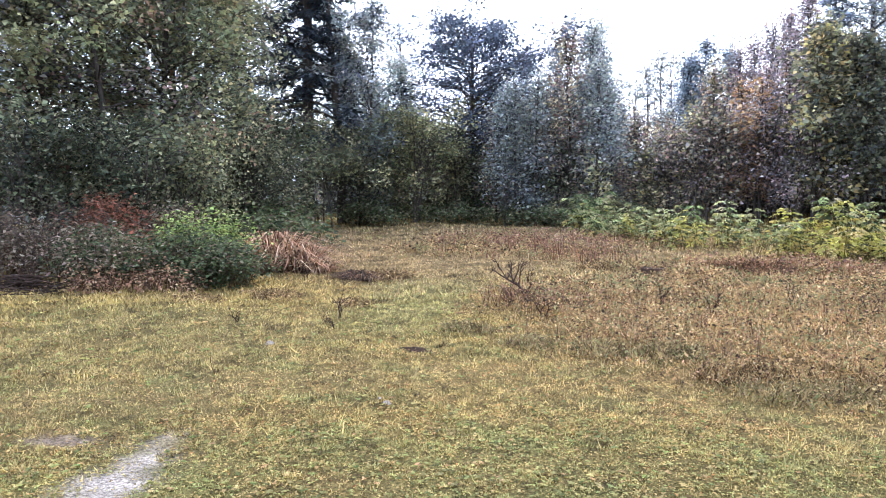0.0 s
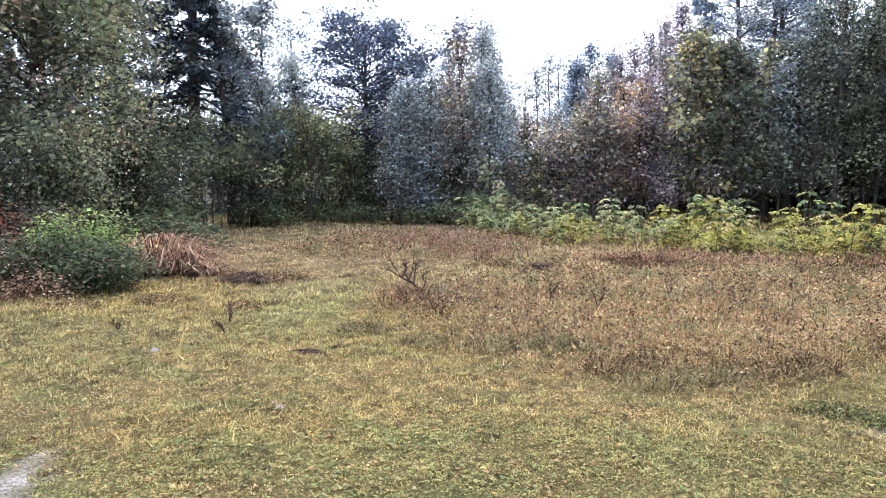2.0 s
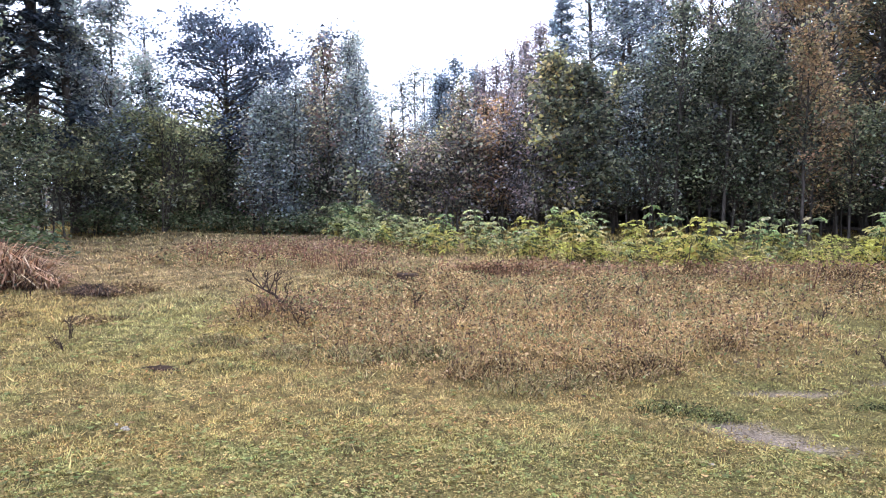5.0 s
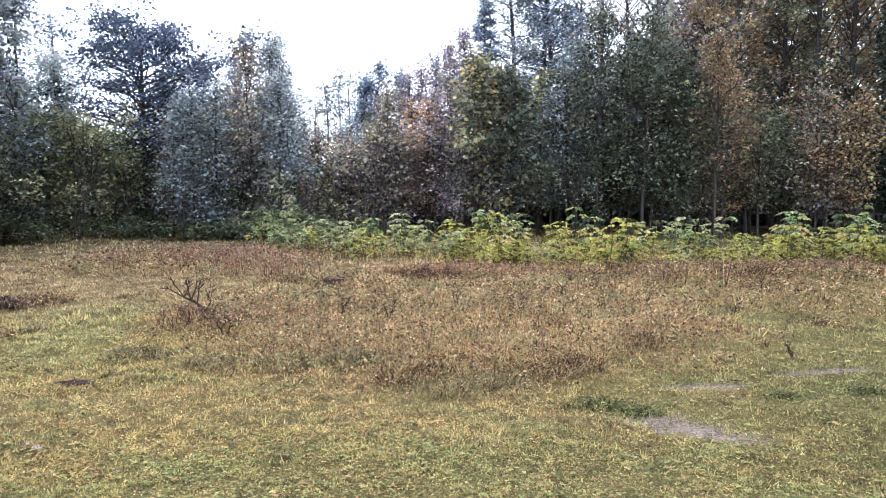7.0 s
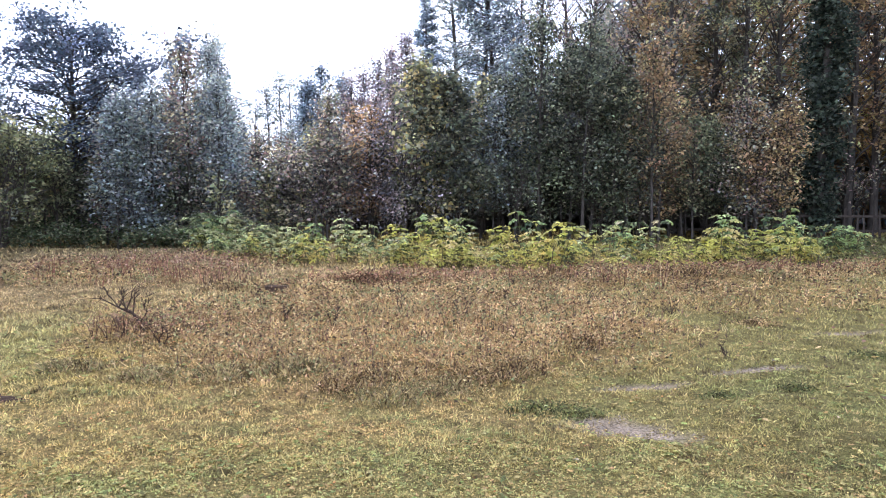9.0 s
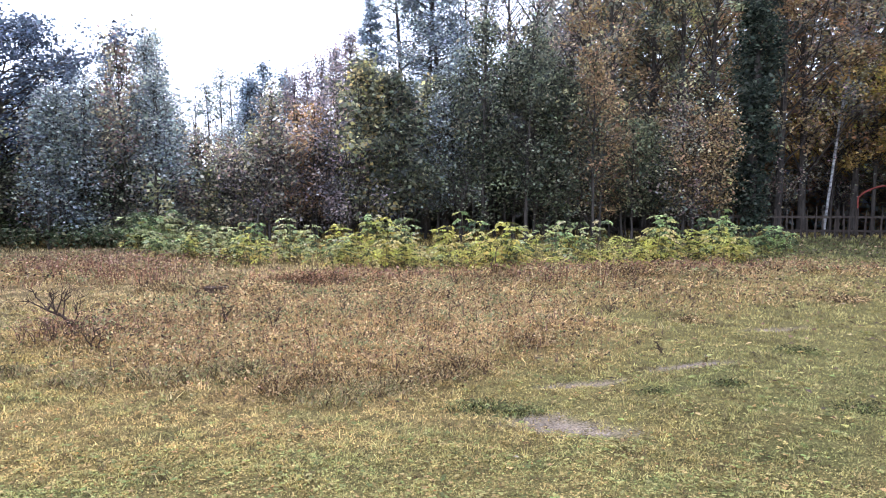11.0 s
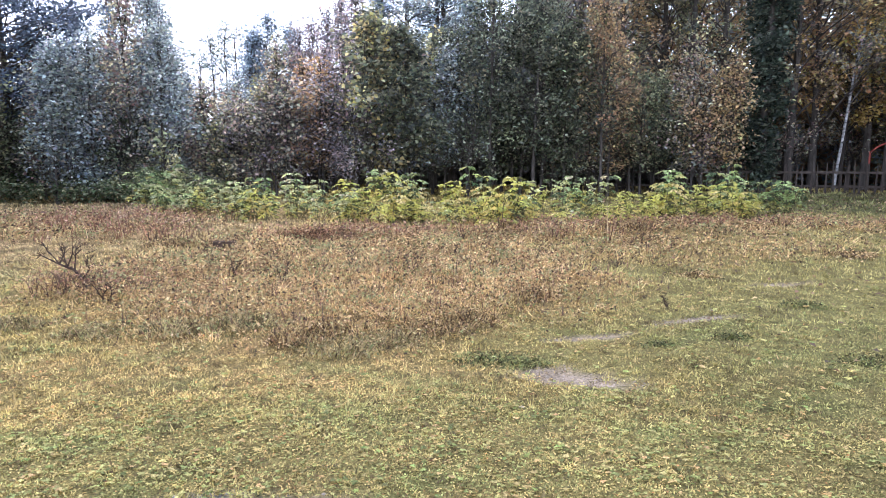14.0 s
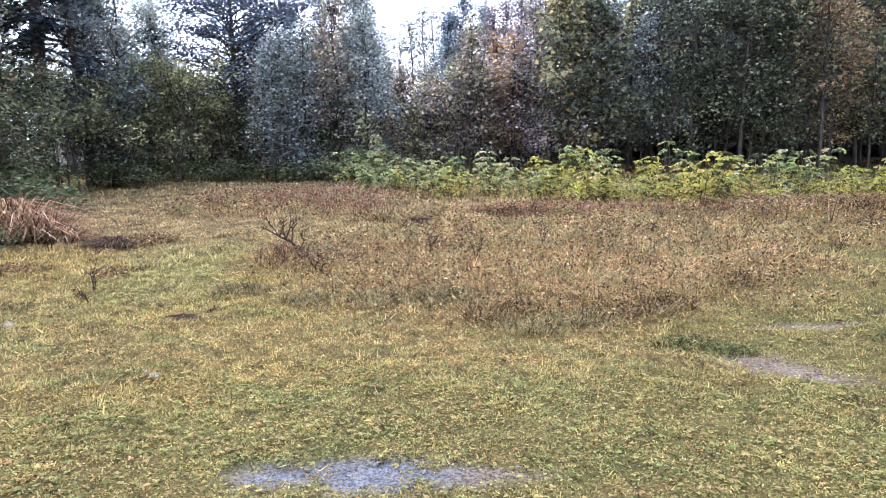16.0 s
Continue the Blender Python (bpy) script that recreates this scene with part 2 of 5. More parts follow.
def turf_colour(x, y):
    c = np.tile(C_OLIVE, (len(x), 1))
    lawn = blob(x, y, 9.0, 11.0, 7.5, 11.0, -10, 0.8, 0.2)
    field = blob(x, y, -7.0, 17.0, 7.0, 8.0, 0, 0.4, 0.1)
    for mask, col in ((fresh(x, y), C_GREEN), (lawn * 0.8, np.array((0.245, 0.215, 0.085))), (tan(x, y), C_TAN), (brown(x, y), C_BROWN), (field * 0.6, np.array((0.285, 0.21, 0.125)))):
        c = c * (1 - mask[:, None]) + col * mask[:, None]
    # The wood's shade on the lawn by the fence, painted into the colour
    fence_shade = blob(x, y, 16.0, 20.0, 7.0, 5.0, -20, 0.7, 0.2)[:, None]
    c = c * (1 - fence_shade) + np.array((0.15, 0.148, 0.058)) * fence_shade
    rank = np.maximum(brown(x, y), 0.35)
    for size, key, col, most in ((1.6, 3, C_TAN, 0.45), (1.1, 6, C_GREEN, 0.5), (2.3, 8, C_BROWN * 0.8, 0.4), (0.5, 11, C_BROWN * 0.6, 0.35)):
        k = (np.clip(0.1 + 0.9 * wave(x, y * 1.8, size, key), 0, 1) * most * rank * (1 - 0.5 * lawn))[:, None]
        c = c * (1 - k) + col * k
    left = (0.6 * blob(x, y, -5.4, 4.4, 2.2, 2.6, 0, 0.8, 0.3))[:, None]
    c = c * (1 - left) + np.array((0.285, 0.235, 0.105)) * left
    right = (0.75 * blob(x, y, 4.6, 4.4, 2.6, 2.4, 0, 0.8, 0.2))[:, None]
    c = c * (1 - right) + np.array((0.228, 0.208, 0.082)) * right
    close = np.clip((8.5 - np.hypot(x, y)) / 2.5, 0, 1) * (1 - brown(x, y))
    for size, key, col, most in ((1.3, 13, C_MOSS, 0.5), (0.8, 17, C_RUST, 0.2), (0.45, 19, C_MOSS, 0.25)):
        k = (np.clip(1.3 * wave(x, y * 1.5, size, key) - 0.1, 0, 1) * most * close)[:, None]
        c = c * (1 - k) + col * k
    return c


def scrap(x, y, s, key):
    """A chance number from 0 to 1 for each small plant-sized scrap of the turf, about s metres wide."""
    u, v = (x + 0.4 * s * np.sin(y / s * 1.9 + key)) / s, (y + 0.6 * s * np.sin(x / s * 1.7 - key)) / (1.7 * s)
    h = np.sin(np.floor(u) * 127.1 + np.floor(v) * 311.7 + key * 17.3) * 43758.5
    return h - np.floor(h)


# Dark brown painted in for the shade between the turf's cushions
C_GAP_SHADE = np.array((0.070, 0.050, 0.030))


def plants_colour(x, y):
    """The turf's colour with its single plants, dull and fresh ones side by side; shaded gaps painted dark."""
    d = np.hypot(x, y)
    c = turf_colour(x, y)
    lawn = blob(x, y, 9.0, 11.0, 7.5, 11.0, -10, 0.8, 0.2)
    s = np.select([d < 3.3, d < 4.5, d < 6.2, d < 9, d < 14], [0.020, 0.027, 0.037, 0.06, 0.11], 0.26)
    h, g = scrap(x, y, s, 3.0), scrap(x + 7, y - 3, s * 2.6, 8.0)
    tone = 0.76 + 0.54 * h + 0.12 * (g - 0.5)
    # dead: scraps mixed to dark brown, the shade of hollows put into colour
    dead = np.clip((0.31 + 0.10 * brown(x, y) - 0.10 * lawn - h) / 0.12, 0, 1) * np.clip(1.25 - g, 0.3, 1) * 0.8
    return c * tone[:, None] * (1 - dead[:, None]) + C_GAP_SHADE * dead[:, None]


def build_ground():
    xs = np.concatenate([[-2500, -900, -300, -120, -60, -40, -30, -24, -20, -18], np.arange(-16, 26.01, 0.2), [28, 32, 40, 60, 120, 300, 900, 2500]])
    ys = np.concatenate([[-2500, -900, -300, -100, -40, -15, -6, -2], np.arange(0, 8, 0.1), np.arange(8, 32, 0.25), [34, 38, 45, 60, 120, 300, 900, 2500]])
    gx, gy = np.meshgrid(xs, ys, indexing="ij")
    x, y = gx.ravel(), gy.ravel()
    z = relief(x, y) * (np.hypot(x, y) < 40)
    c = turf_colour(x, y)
    b = bare(x, y)[:, None]
    sandy = blob(x, y, -3.15, 2.6, 0.5, 0.6, 0, 0.3, 0.0)[:, None]
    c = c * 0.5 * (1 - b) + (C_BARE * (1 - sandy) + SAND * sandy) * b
    damp = blob(x, y, -0.85, 2.95, 0.5, 0.3, 0, 0.5, 0.0)[:, None] * b
    c = c * (1 - damp) + np.array((0.20, 0.205, 0.235)) * damp
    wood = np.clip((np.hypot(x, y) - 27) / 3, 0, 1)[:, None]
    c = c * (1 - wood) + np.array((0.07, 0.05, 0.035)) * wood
    n, k = len(xs), len(ys)
    i, j = np.meshgrid(np.arange(n - 1), np.arange(k - 1), indexing="ij")
    q = (i * k + j).ravel()
    f = np.stack([q, q + k, q + k + 1, q + 1], -1)
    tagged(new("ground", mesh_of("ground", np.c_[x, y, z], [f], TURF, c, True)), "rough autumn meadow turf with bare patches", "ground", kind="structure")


build_ground()


def scatter(rng, n, d0, d1, b0=-66.0, b1=54.0):
    """n places spread evenly over a sector of the meadow."""
    d = np.sqrt(rng.uniform(d0 * d0, d1 * d1, n))
    b = np.radians(rng.uniform(b0, b1, n))
    return d * np.sin(b), d * np.cos(b)


def tufts(rng, x, y, m, height, width, lean, radius, cols, spread=0.35, tip=1.0):
    """m blades from each tuft at (x, y), bowing outwards; each tuft has one colour and height of its own, its blades vary a little."""
    n = len(x)
    tone = np.minimum(np.exp(rng.normal(0, 1, n) * spread), 1.35)
    tall = height * np.exp(np.clip(rng.normal(0, 0.3, n), -0.6, 0.55))
    i = np.repeat(np.arange(n), m)
    k = n * m
    a = rng.uniform(0, 6.28, k)
    q = np.sqrt(rng.uniform(0, 1, k)) * np.broadcast_to(radius, n)[i]
    px, py = x[i] + np.cos(a) * q, y[i] + np.sin(a) * q
    h = tall[i] * rng.uniform(0.45, 1.15, k)
    out = h * np.abs(rng.normal(0, lean, k))
    b = a + rng.normal(0, 0.7, k)
    w = np.broadcast_to(width, n)[i] * rng.uniform(0.6, 1.4, k) * 0.5
    root = np.c_[px, py, relief(px, py) - 0.004]
    side = np.c_[-np.sin(b) * w, np.cos(b) * w, np.zeros(k)]
    v = np.empty((k, 3, 3))
    v[:, 0], v[:, 1] = root - side, root + side
    v[:, 2] = root + np.c_[np.cos(b) * out, np.sin(b) * out, h]
    c = cols[i] * tone[i][:, None] * rng.uniform(0.8, 1.18, (k, 1)) * rng.uniform(0.95, 1.05, (k, 3))
    c = np.repeat(c[:, None], 3, 1)
    c[:, 2] *= tip
    return v.reshape(-1, 3), np.arange(k * 3).reshape(-1, 3), c.reshape(-1, 3)


def joined(name, parts, mat, label, category):
    V, F, C, k = [], [], [], 0
    for v, f, c in parts:
        V.append(v), F.append(f + k), C.append(c)
        k += len(v)
    return tagged(new(name, mesh_of(name, np.concatenate(V), [np.concatenate(F)], mat, np.concatenate(C))), label, category, kind="stuff")


def build_grass():
    rng = np.random.default_rng(5)
    parts = []
    #       from, to, tufts, blades, height, width, radius
    for d0, d1, n, m, h, w, r in ((2.2, 4.0, 2600, 6, 0.020, 0.006, 0.02), (2.2, 4.0, 14000, 6, 0.012, 0.009, 0.024), (4.0, 6.0, 3000, 6, 0.032, 0.008, 0.03), (4.0, 6.0, 18000, 6, 0.016, 0.0115, 0.036), (6.0, 9.0, 21000, 6, 0.026, 0.015, 0.055),
                                  (9.0, 14.0, 18000, 6, 0.05, 0.022, 0.08), (14.0, 21.0, 12000, 6, 0.075, 0.04, 0.12), (21.0, 33.0, 9000, 5, 0.10, 0.055, 0.16)):
        x, y = scatter(rng, n, d0, d1)
        keep = rng.uniform(size=n) > bare(x, y) * 0.95
        x, y = x[keep], y[keep]
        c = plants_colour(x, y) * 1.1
        hh = h * (1 - 0.4 * blob(x, y, -7.0, 17.0, 7.0, 8.0, 0, 0.4, 0.1)) * (1 - 0.15 * brown(x, y) + 0.35 * np.clip(wave(x, y, 2.2, 7), 0, 1)) * (1 - 0.35 * blob(x, y, 9, 12, 7, 12, 0, 0.8, 0.2))
        lawn = blob(x, y, 9.0, 11.0, 7.0, 11.0, -10, 0.8, 0.2)
        parts.append(tufts(rng, x, y, m, hh, w * (1 - 0.25 * lawn), 1.1, r, c, 0.3 - 0.1 * lawn))
    x, y = rng.uniform(-9, 9, 4500), rng.uniform(-8, 4, 4500)
    keep = ((np.hypot(x, y) < 2.25) | (np.abs(np.degrees(np.arctan2(x, y)) + 6) > 60)) & (np.hypot(x, y) > 0.15)
    parts.append(tufts(rng, x[keep], y[keep], 6, 0.03, 0.02, 1.1, 0.06, turf_colour(x[keep], y[keep]), 0.3))
    # small tussocks, straw to dark brown, standing over the shorter turf
    for d0, d1, n, h, w, r in ((4.5, 8.0, 1500, 0.035, 0.008, 0.035), (8.0, 13.0, 2000, 0.06, 0.014, 0.07), (13.0, 23.0, 3000, 0.10, 0.026, 0.14)):
        x, y = scatter(rng, n, d0, d1, -58, 44)
        keep = rng.uniform(size=n) < np.clip(0.55 + 0.5 * wave(x, y, 1.7, 6), 0.1, 1) * (1 - 0.7 * blob(x, y, 9.0, 11.0, 7.0, 11.0, -10, 0.8, 0.2)) * (1 - bare(x, y))
        x, y = x[keep], y[keep]
        c = pick(rng, [(0.52, 0.38, 0.19, 4), (0.36, 0.25, 0.13, 3), (0.30, 0.28, 0.11, 3), (0.12, 0.09, 0.05, 4)], len(x))
        parts.append(tufts(rng, x, y, 9, h, w, 0.9, r, 0.7 * c + 0.3 * turf_colour(x, y), 0.3))
    joined("grass", parts, BLADE, "short autumn grass, olive to straw coloured", "grass")


build_grass()


def build_clover():
    rng = np.random.default_rng(6)
    parts = []
    for d0, d1, n, s in ((2.2, 3.4, 29000, 0.0140), (3.4, 4.8, 33000, 0.0160), (4.8, 7.5, 22000, 0.0195), (7.5, 12.0, 13000, 0.028)):
        x, y = scatter(rng, n, d0, d1)
        keep = rng.uniform(size=n) > np.maximum.reduce([bare(x, y) * 0.9, brown(x, y) * 0.6, 0.88 * blob(x, y, 9.0, 11.0, 7.0, 11.0, -10, 0.8, 0.2)])
        x, y = x[keep], y[keep]
        m = len(x)
        at = np.c_[x, y, relief(x, y) + rng.uniform(0.2, 0.9, m) * s]
        a = rng.uniform(0, 6.28, m)
        way = np.c_[np.cos(a), np.sin(a), rng.uniform(-0.2, 0.5, m)]
        up = np.c_[rng.normal(0, 0.6, (m, 2)), np.ones(m)]
        lush = np.clip(fresh(x, y) + 0.35 * wave(x, y, 1.1, 9), 0, 1)[:, None]
        tone = rng.choice((0.75, 0.95, 1.1, 1.25, 1.45), m, p=(0.25, 0.25, 0.25, 0.18, 0.07))[:, None]
        hue = np.where(rng.uniform(size=(m, 1)) < 0.16 + 0.34 * lush, (0.82, 1.02, 0.95), (1.08, 0.97, 1.0))
        rust = np.where(rng.uniform(size=(m, 1)) < 0.05 * (1 - lush), (1.1, 0.72, 0.7), (1.0, 1.0, 1.0))
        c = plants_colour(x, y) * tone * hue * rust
        parts.append(leaves(rng, at, way, up, s * rng.uniform(0.6, 1.6, m), s * 0.68, c))
    # low rosettes of broader weed leaves
    for d0, d1, n, s in ((2.2, 3.4, 4200, 0.015), (3.4, 4.8, 5200, 0.018), (4.8, 6.6, 3600, 0.022), (6.6, 9.5, 2600, 0.032)):
        x, y = scatter(rng, n, d0, d1)
        patch = 0.45 + 0.55 * wave(x, y, 0.9, 4) + 0.3 * fresh(x, y) - 0.6 * tan(x, y) - 0.5 * blob(x, y, 9.0, 11.0, 7.5, 11.0, -10, 0.8, 0.2)
        keep = (rng.uniform(size=n) < np.clip(patch, 0.06, 1)) & (rng.uniform(size=n) > np.maximum(bare(x, y), 0.7 * brown(x, y)))
        x, y = x[keep], y[keep]
        i = np.repeat(np.arange(len(x)), 6)
        m = len(i)
        a = np.tile(np.arange(6) * 1.05, len(x)) + rng.normal(0, 0.3, m)
        size = s * rng.uniform(0.6, 1.35, len(x))[i] * rng.uniform(0.8, 1.2, m)
        at = np.c_[x[i], y[i], relief(x, y)[i] + 0.008 + 0.35 * size]
        tone = pick(rng, [(0.28, 0.275, 0.10, 5), (0.37, 0.315, 0.125, 4), (0.42, 0.29, 0.13, 2), (0.15, 0.16, 0.06, 3), (0.23, 0.275, 0.09, 1)], len(x))
        parts.append(leaves(rng, at, np.c_[np.cos(a), np.sin(a), rng.uniform(0.0, 0.5, m)], np.c_[rng.normal(0, 0.25, (m, 2)), np.ones(m)], size, size * 0.62, tone[i] * rng.uniform(0.8, 1.2, (m, 1))))
    joined("clover", parts, BLADE, "small clover and weed leaves and fallen leaves in the turf", "clover")


build_clover()


def build_weeds():
    """Rank dry stalks where the meadow is brown, with seed heads."""
    rng = np.random.default_rng(7)
    x, y = scatter(rng, 70000, 4.8, 19.0, -40, 46)
    clump = 0.55 + 0.45 * wave(x, y, 0.7, 2) + 0.35 * wave(x, y, 2.6, 5)
    keep = rng.uniform(size=len(x)) < brown(x, y) ** 1.3 * np.clip(clump, 0.12, 1) * 0.75
    x, y = x[keep], y[keep]
    n = len(x)
    d = np.hypot(x, y)
    c = pick(rng, [(0.36, 0.22, 0.125, 5), (0.46, 0.32, 0.17, 4), (0.15, 0.085, 0.055, 3), (0.24, 0.22, 0.085, 3), (0.56, 0.42, 0.25, 1.5)], n)
    c = (0.5 * c + 0.5 * turf_colour(x, y)) * (0.55 + 0.95 * scrap(x, y, 0.03 + 0.007 * d, 5.0))[:, None]
    parts = [tufts(rng, x, y, 5, 0.05 + 0.06 * np.clip(clump[keep], 0, 1.3), 0.004 + 0.0010 * d, 1.4, 0.05 + 0.004 * d, c, 0.3, 1.0)]
    m = 10 * n
    i = rng.integers(0, n, m)
    px, py = x[i] + rng.normal(0, 0.11, m), y[i] + rng.normal(0, 0.11, m)
    at = np.c_[px, py, relief(px, py) + rng.uniform(0.0, 0.15, m) * np.clip(clump[keep][i], 0.35, 1.3)]
    a = rng.uniform(0, 6.28, m)
    way = np.c_[np.cos(a), np.sin(a), rng.uniform(-0.4, 1.3, m)]
    up = np.c_[rng.normal(0, 0.8, (m, 2)), np.ones(m)]
    s = (0.012 + 0.0030 * d[i]) * rng.uniform(0.6, 1.4, m)
    lush = rng.uniform(size=(m, 1)) < 0.15 + 0.55 * np.clip(wave(px, py, 1.9, 8), 0, 1)[:, None]
    seed_col = pick(rng, [(0.40, 0.27, 0.13, 6), (0.50, 0.365, 0.185, 4), (0.25, 0.145, 0.08, 2.5), (0.07, 0.047, 0.035, 4)], m) * (0.6 + 0.75 * scrap(px, py, 0.035 + 0.008 * d[i], 4.0))[:, None]
    parts.append(leaves(rng, at, way, up, s, s * 0.5, np.where(lush, pick(rng, [(0.21, 0.22, 0.10, 3), (0.30, 0.29, 0.14, 2)], m), seed_col)))
    joined("dry_weeds", parts, DRY, "rank brown and russet dry weeds", "weeds")
    # taller dark red stalks before the wood
    x, y = scatter(rng, 26000, 10, 24.0, -36, 44)
    z1 = blob(x, y, -5.0, 16.0, 2.4, 1.6, 10, 0.7, 0.35) * 0.5 + blob(x, y, 4.5, 12.9, 6.2, 0.7, 2, 0.7, 0.3) * 0.7 + blob(x, y, 0.3, 12.0, 1.6, 0.35, 0, 0.7, 0.4) * 0.8 + blob(x, y, 7, 26, 6, 1.5, 0, 0.7, 0.3) * 0.1
    keep = rng.uniform(size=len(x)) < z1 * 0.5
    x, y = x[keep], y[keep]
    n = len(x)
    c = pick(rng, [(0.28, 0.155, 0.09, 5), (0.34, 0.21, 0.12, 4), (0.12, 0.07, 0.05, 3), (0.40, 0.28, 0.16, 2)], n)
    parts = [tufts(rng, x, y, 6, 0.20, 0.018, 0.8, 0.10, c, 0.4, 1.0)]
    m = 5 * n
    i = rng.integers(0, n, m)
    px, py = x[i] + rng.normal(0, 0.12, m), y[i] + rng.normal(0, 0.12, m)
    a = rng.uniform(0, 6.28, m)
    s = rng.uniform(0.04, 0.09, m)
    parts.append(leaves(rng, np.c_[px, py, relief(px, py) + rng.uniform(0.02, 0.22, m)], np.c_[np.cos(a), np.sin(a), rng.uniform(-0.4, 1.0, m)],
                        np.c_[rng.normal(0, 0.7, (m, 2)), np.ones(m)], s, s * 0.55, pick(rng, [(0.30, 0.165, 0.10, 4), (0.38, 0.245, 0.14, 3), (0.13, 0.075, 0.055, 2.5)], m)))
    x = np.concatenate([rng.normal(-4.6, 0.9, 60), rng.normal(-3.3, 0.5, 26), rng.normal(4.6, 0.9, 12)])
    y = np.concatenate([rng.normal(14.6, 0.9, 60), rng.normal(13.3, 0.6, 26), rng.normal(12.0, 0.3, 12)])
    c = pick(rng, [(0.25, 0.125, 0.085, 5), (0.14, 0.07, 0.05, 6), (0.36, 0.24, 0.155, 3)], len(x))
    parts.append(tufts(rng, x, y, 4, 0.40, 0.016, 0.45, 0.14, c, 0.4, 1.0))
    m = 1300
    i = rng.integers(0, len(x), m)
    a, s = rng.uniform(0, 6.28, m), rng.uniform(0.03, 0.07, m)
    px, py = x[i] + rng.normal(0, 0.09, m), y[i] + rng.normal(0, 0.09, m)
    parts.append(leaves(rng, np.c_[px, py, relief(px, py) + rng.uniform(0.05, 0.44, m)], np.c_[np.cos(a), np.sin(a), rng.uniform(-0.6, 0.8, m)],
                        np.c_[rng.normal(0, 0.7, (m, 2)), np.ones(m)], s, s * 0.5, pick(rng, [(0.30, 0.17, 0.125, 4), (0.44, 0.31, 0.21, 3), (0.13, 0.075, 0.06, 3)], m)))
    x, y = scatter(rng, 9000, 5.2, 14.0, -30, 40)
    keep = rng.uniform(size=len(x)) < brown(x, y) * np.clip(0.5 + 0.7 * wave(x, y, 1.3, 4), 0.05, 1) * 0.4
    x, y = x[keep], y[keep]
    parts.append(tufts(rng, x, y, 3, 0.13, 0.010, 0.45, 0.03, pick(rng, [(0.10, 0.06, 0.05, 4), (0.16, 0.09, 0.07, 3), (0.06, 0.045, 0.04, 2)], len(x)), 0.3, 1.0))
    joined("red_stalks", parts, DRY, "dark red dead weed stalks standing in the meadow", "weeds")


build_weeds()


def build_fallen_leaves():
    rng = np.random.default_rng(14)
    x, y = scatter(rng, 3600, 4.0, 27.0, 4, 48)
    keep = rng.uniform(size=len(x)) < blob(x, y, 11.0, 13.0, 8.0, 12.0, -10, 0.8, 0.2) * 0.8
    x, y = x[keep], y[keep]
    n = len(x)
    a, s = rng.uniform(0, 6.28, n), (0.035 + 0.0022 * np.hypot(x, y)) * rng.uniform(0.7, 1.5, n)
    c = pick(rng, [(0.10, 0.07, 0.05, 5), (0.20, 0.12, 0.08, 4), (0.42, 0.30, 0.18, 1.5)], n)
    at = np.c_[x, y, relief(x, y) + 0.02 + 0.0015 * np.hypot(x, y)]
    part = leaves(rng, at, np.c_[np.cos(a), np.sin(a), rng.normal(0.1, 0.2, n)], np.c_[rng.normal(0, 0.3, (n, 2)), np.ones(n)], s, s * 0.7, c)
    joined("fallen_leaves", [part], DRY, "brown fallen leaves scattered on the lawn", "leaves")


build_fallen_leaves()


def build_gravel():
    rng = np.random.default_rng(12)
    x, y = scatter(rng, 420000, 2.3, 7.0)
    b = bare(x, y)
    keep = (rng.uniform(size=len(x)) < b * 0.42) & (x > -2.0)
    x, y = x[keep], y[keep]
    n = len(x)
    s = 0.0025 + 0.011 * rng.uniform(0, 1, n) ** 6
    octa = np.array([(1, 0, 0), (-1, 0, 0), (0, 1, 0), (0, -1, 0), (0, 0, 0.7), (0, 0, -0.7)], float)
    v = octa[None] * rng.uniform(0.6, 1.4, (n, 6, 1)) * s[:, None, None] + np.c_[x, y, relief(x, y) + s * 0.2][:, None]
    f = np.array([(0, 2, 4), (2, 1, 4), (1, 3, 4), (3, 0, 4)])
    near = (np.hypot(x, y) < 3.5) & (x < -0.45 + 0.2 * wave(x, y, 0.3, 2))
    for mask, mat, label in ((near, WETGRIT, "wet blue-grey gravel on a bare patch"), (~near, GRIT, "dry grey-brown gravel on the bare patches")):
        k = int(mask.sum())
        me = mesh_of("gravel", v[mask].reshape(-1, 3), [(np.arange(k)[:, None, None] * 6 + f[None]).reshape(-1, 3)], mat)
        tagged(new("gravel", me), label, "gravel", kind="stuff")


build_gravel()


# ---------------------------------------------------------------- trees
# Paler than real leaves: haze before the far trees mixed into the colour
GREYGREEN = [(0.32, 0.355, 0.335, 5), (0.42, 0.455, 0.425, 3), (0.165, 0.19, 0.215, 2.5), (0.52, 0.51, 0.40, 1)]
DEEPGREEN = [(0.121, 0.136, 0.083, 5), (0.191, 0.204, 0.120, 3), (0.044, 0.053, 0.037, 4), (0.324, 0.308, 0.186, 0.9)]
OLIVE = [(0.221, 0.239, 0.142, 5), (0.331, 0.333, 0.181, 3), (0.110, 0.126, 0.082, 3), (0.460, 0.432, 0.224, 1.3), (0.248, 0.171, 0.120, 0.8)]
YELLOW = [(0.70, 0.52, 0.16, 5), (0.56, 0.37, 0.14, 4), (0.34, 0.29, 0.15, 3), (0.15, 0.12, 0.085, 2)]
RUSSET = [(0.333, 0.218, 0.124, 5), (0.250, 0.183, 0.112, 4), (0.121, 0.102, 0.075, 3), (0.454, 0.324, 0.161, 2), (0.227, 0.212, 0.118, 2)]
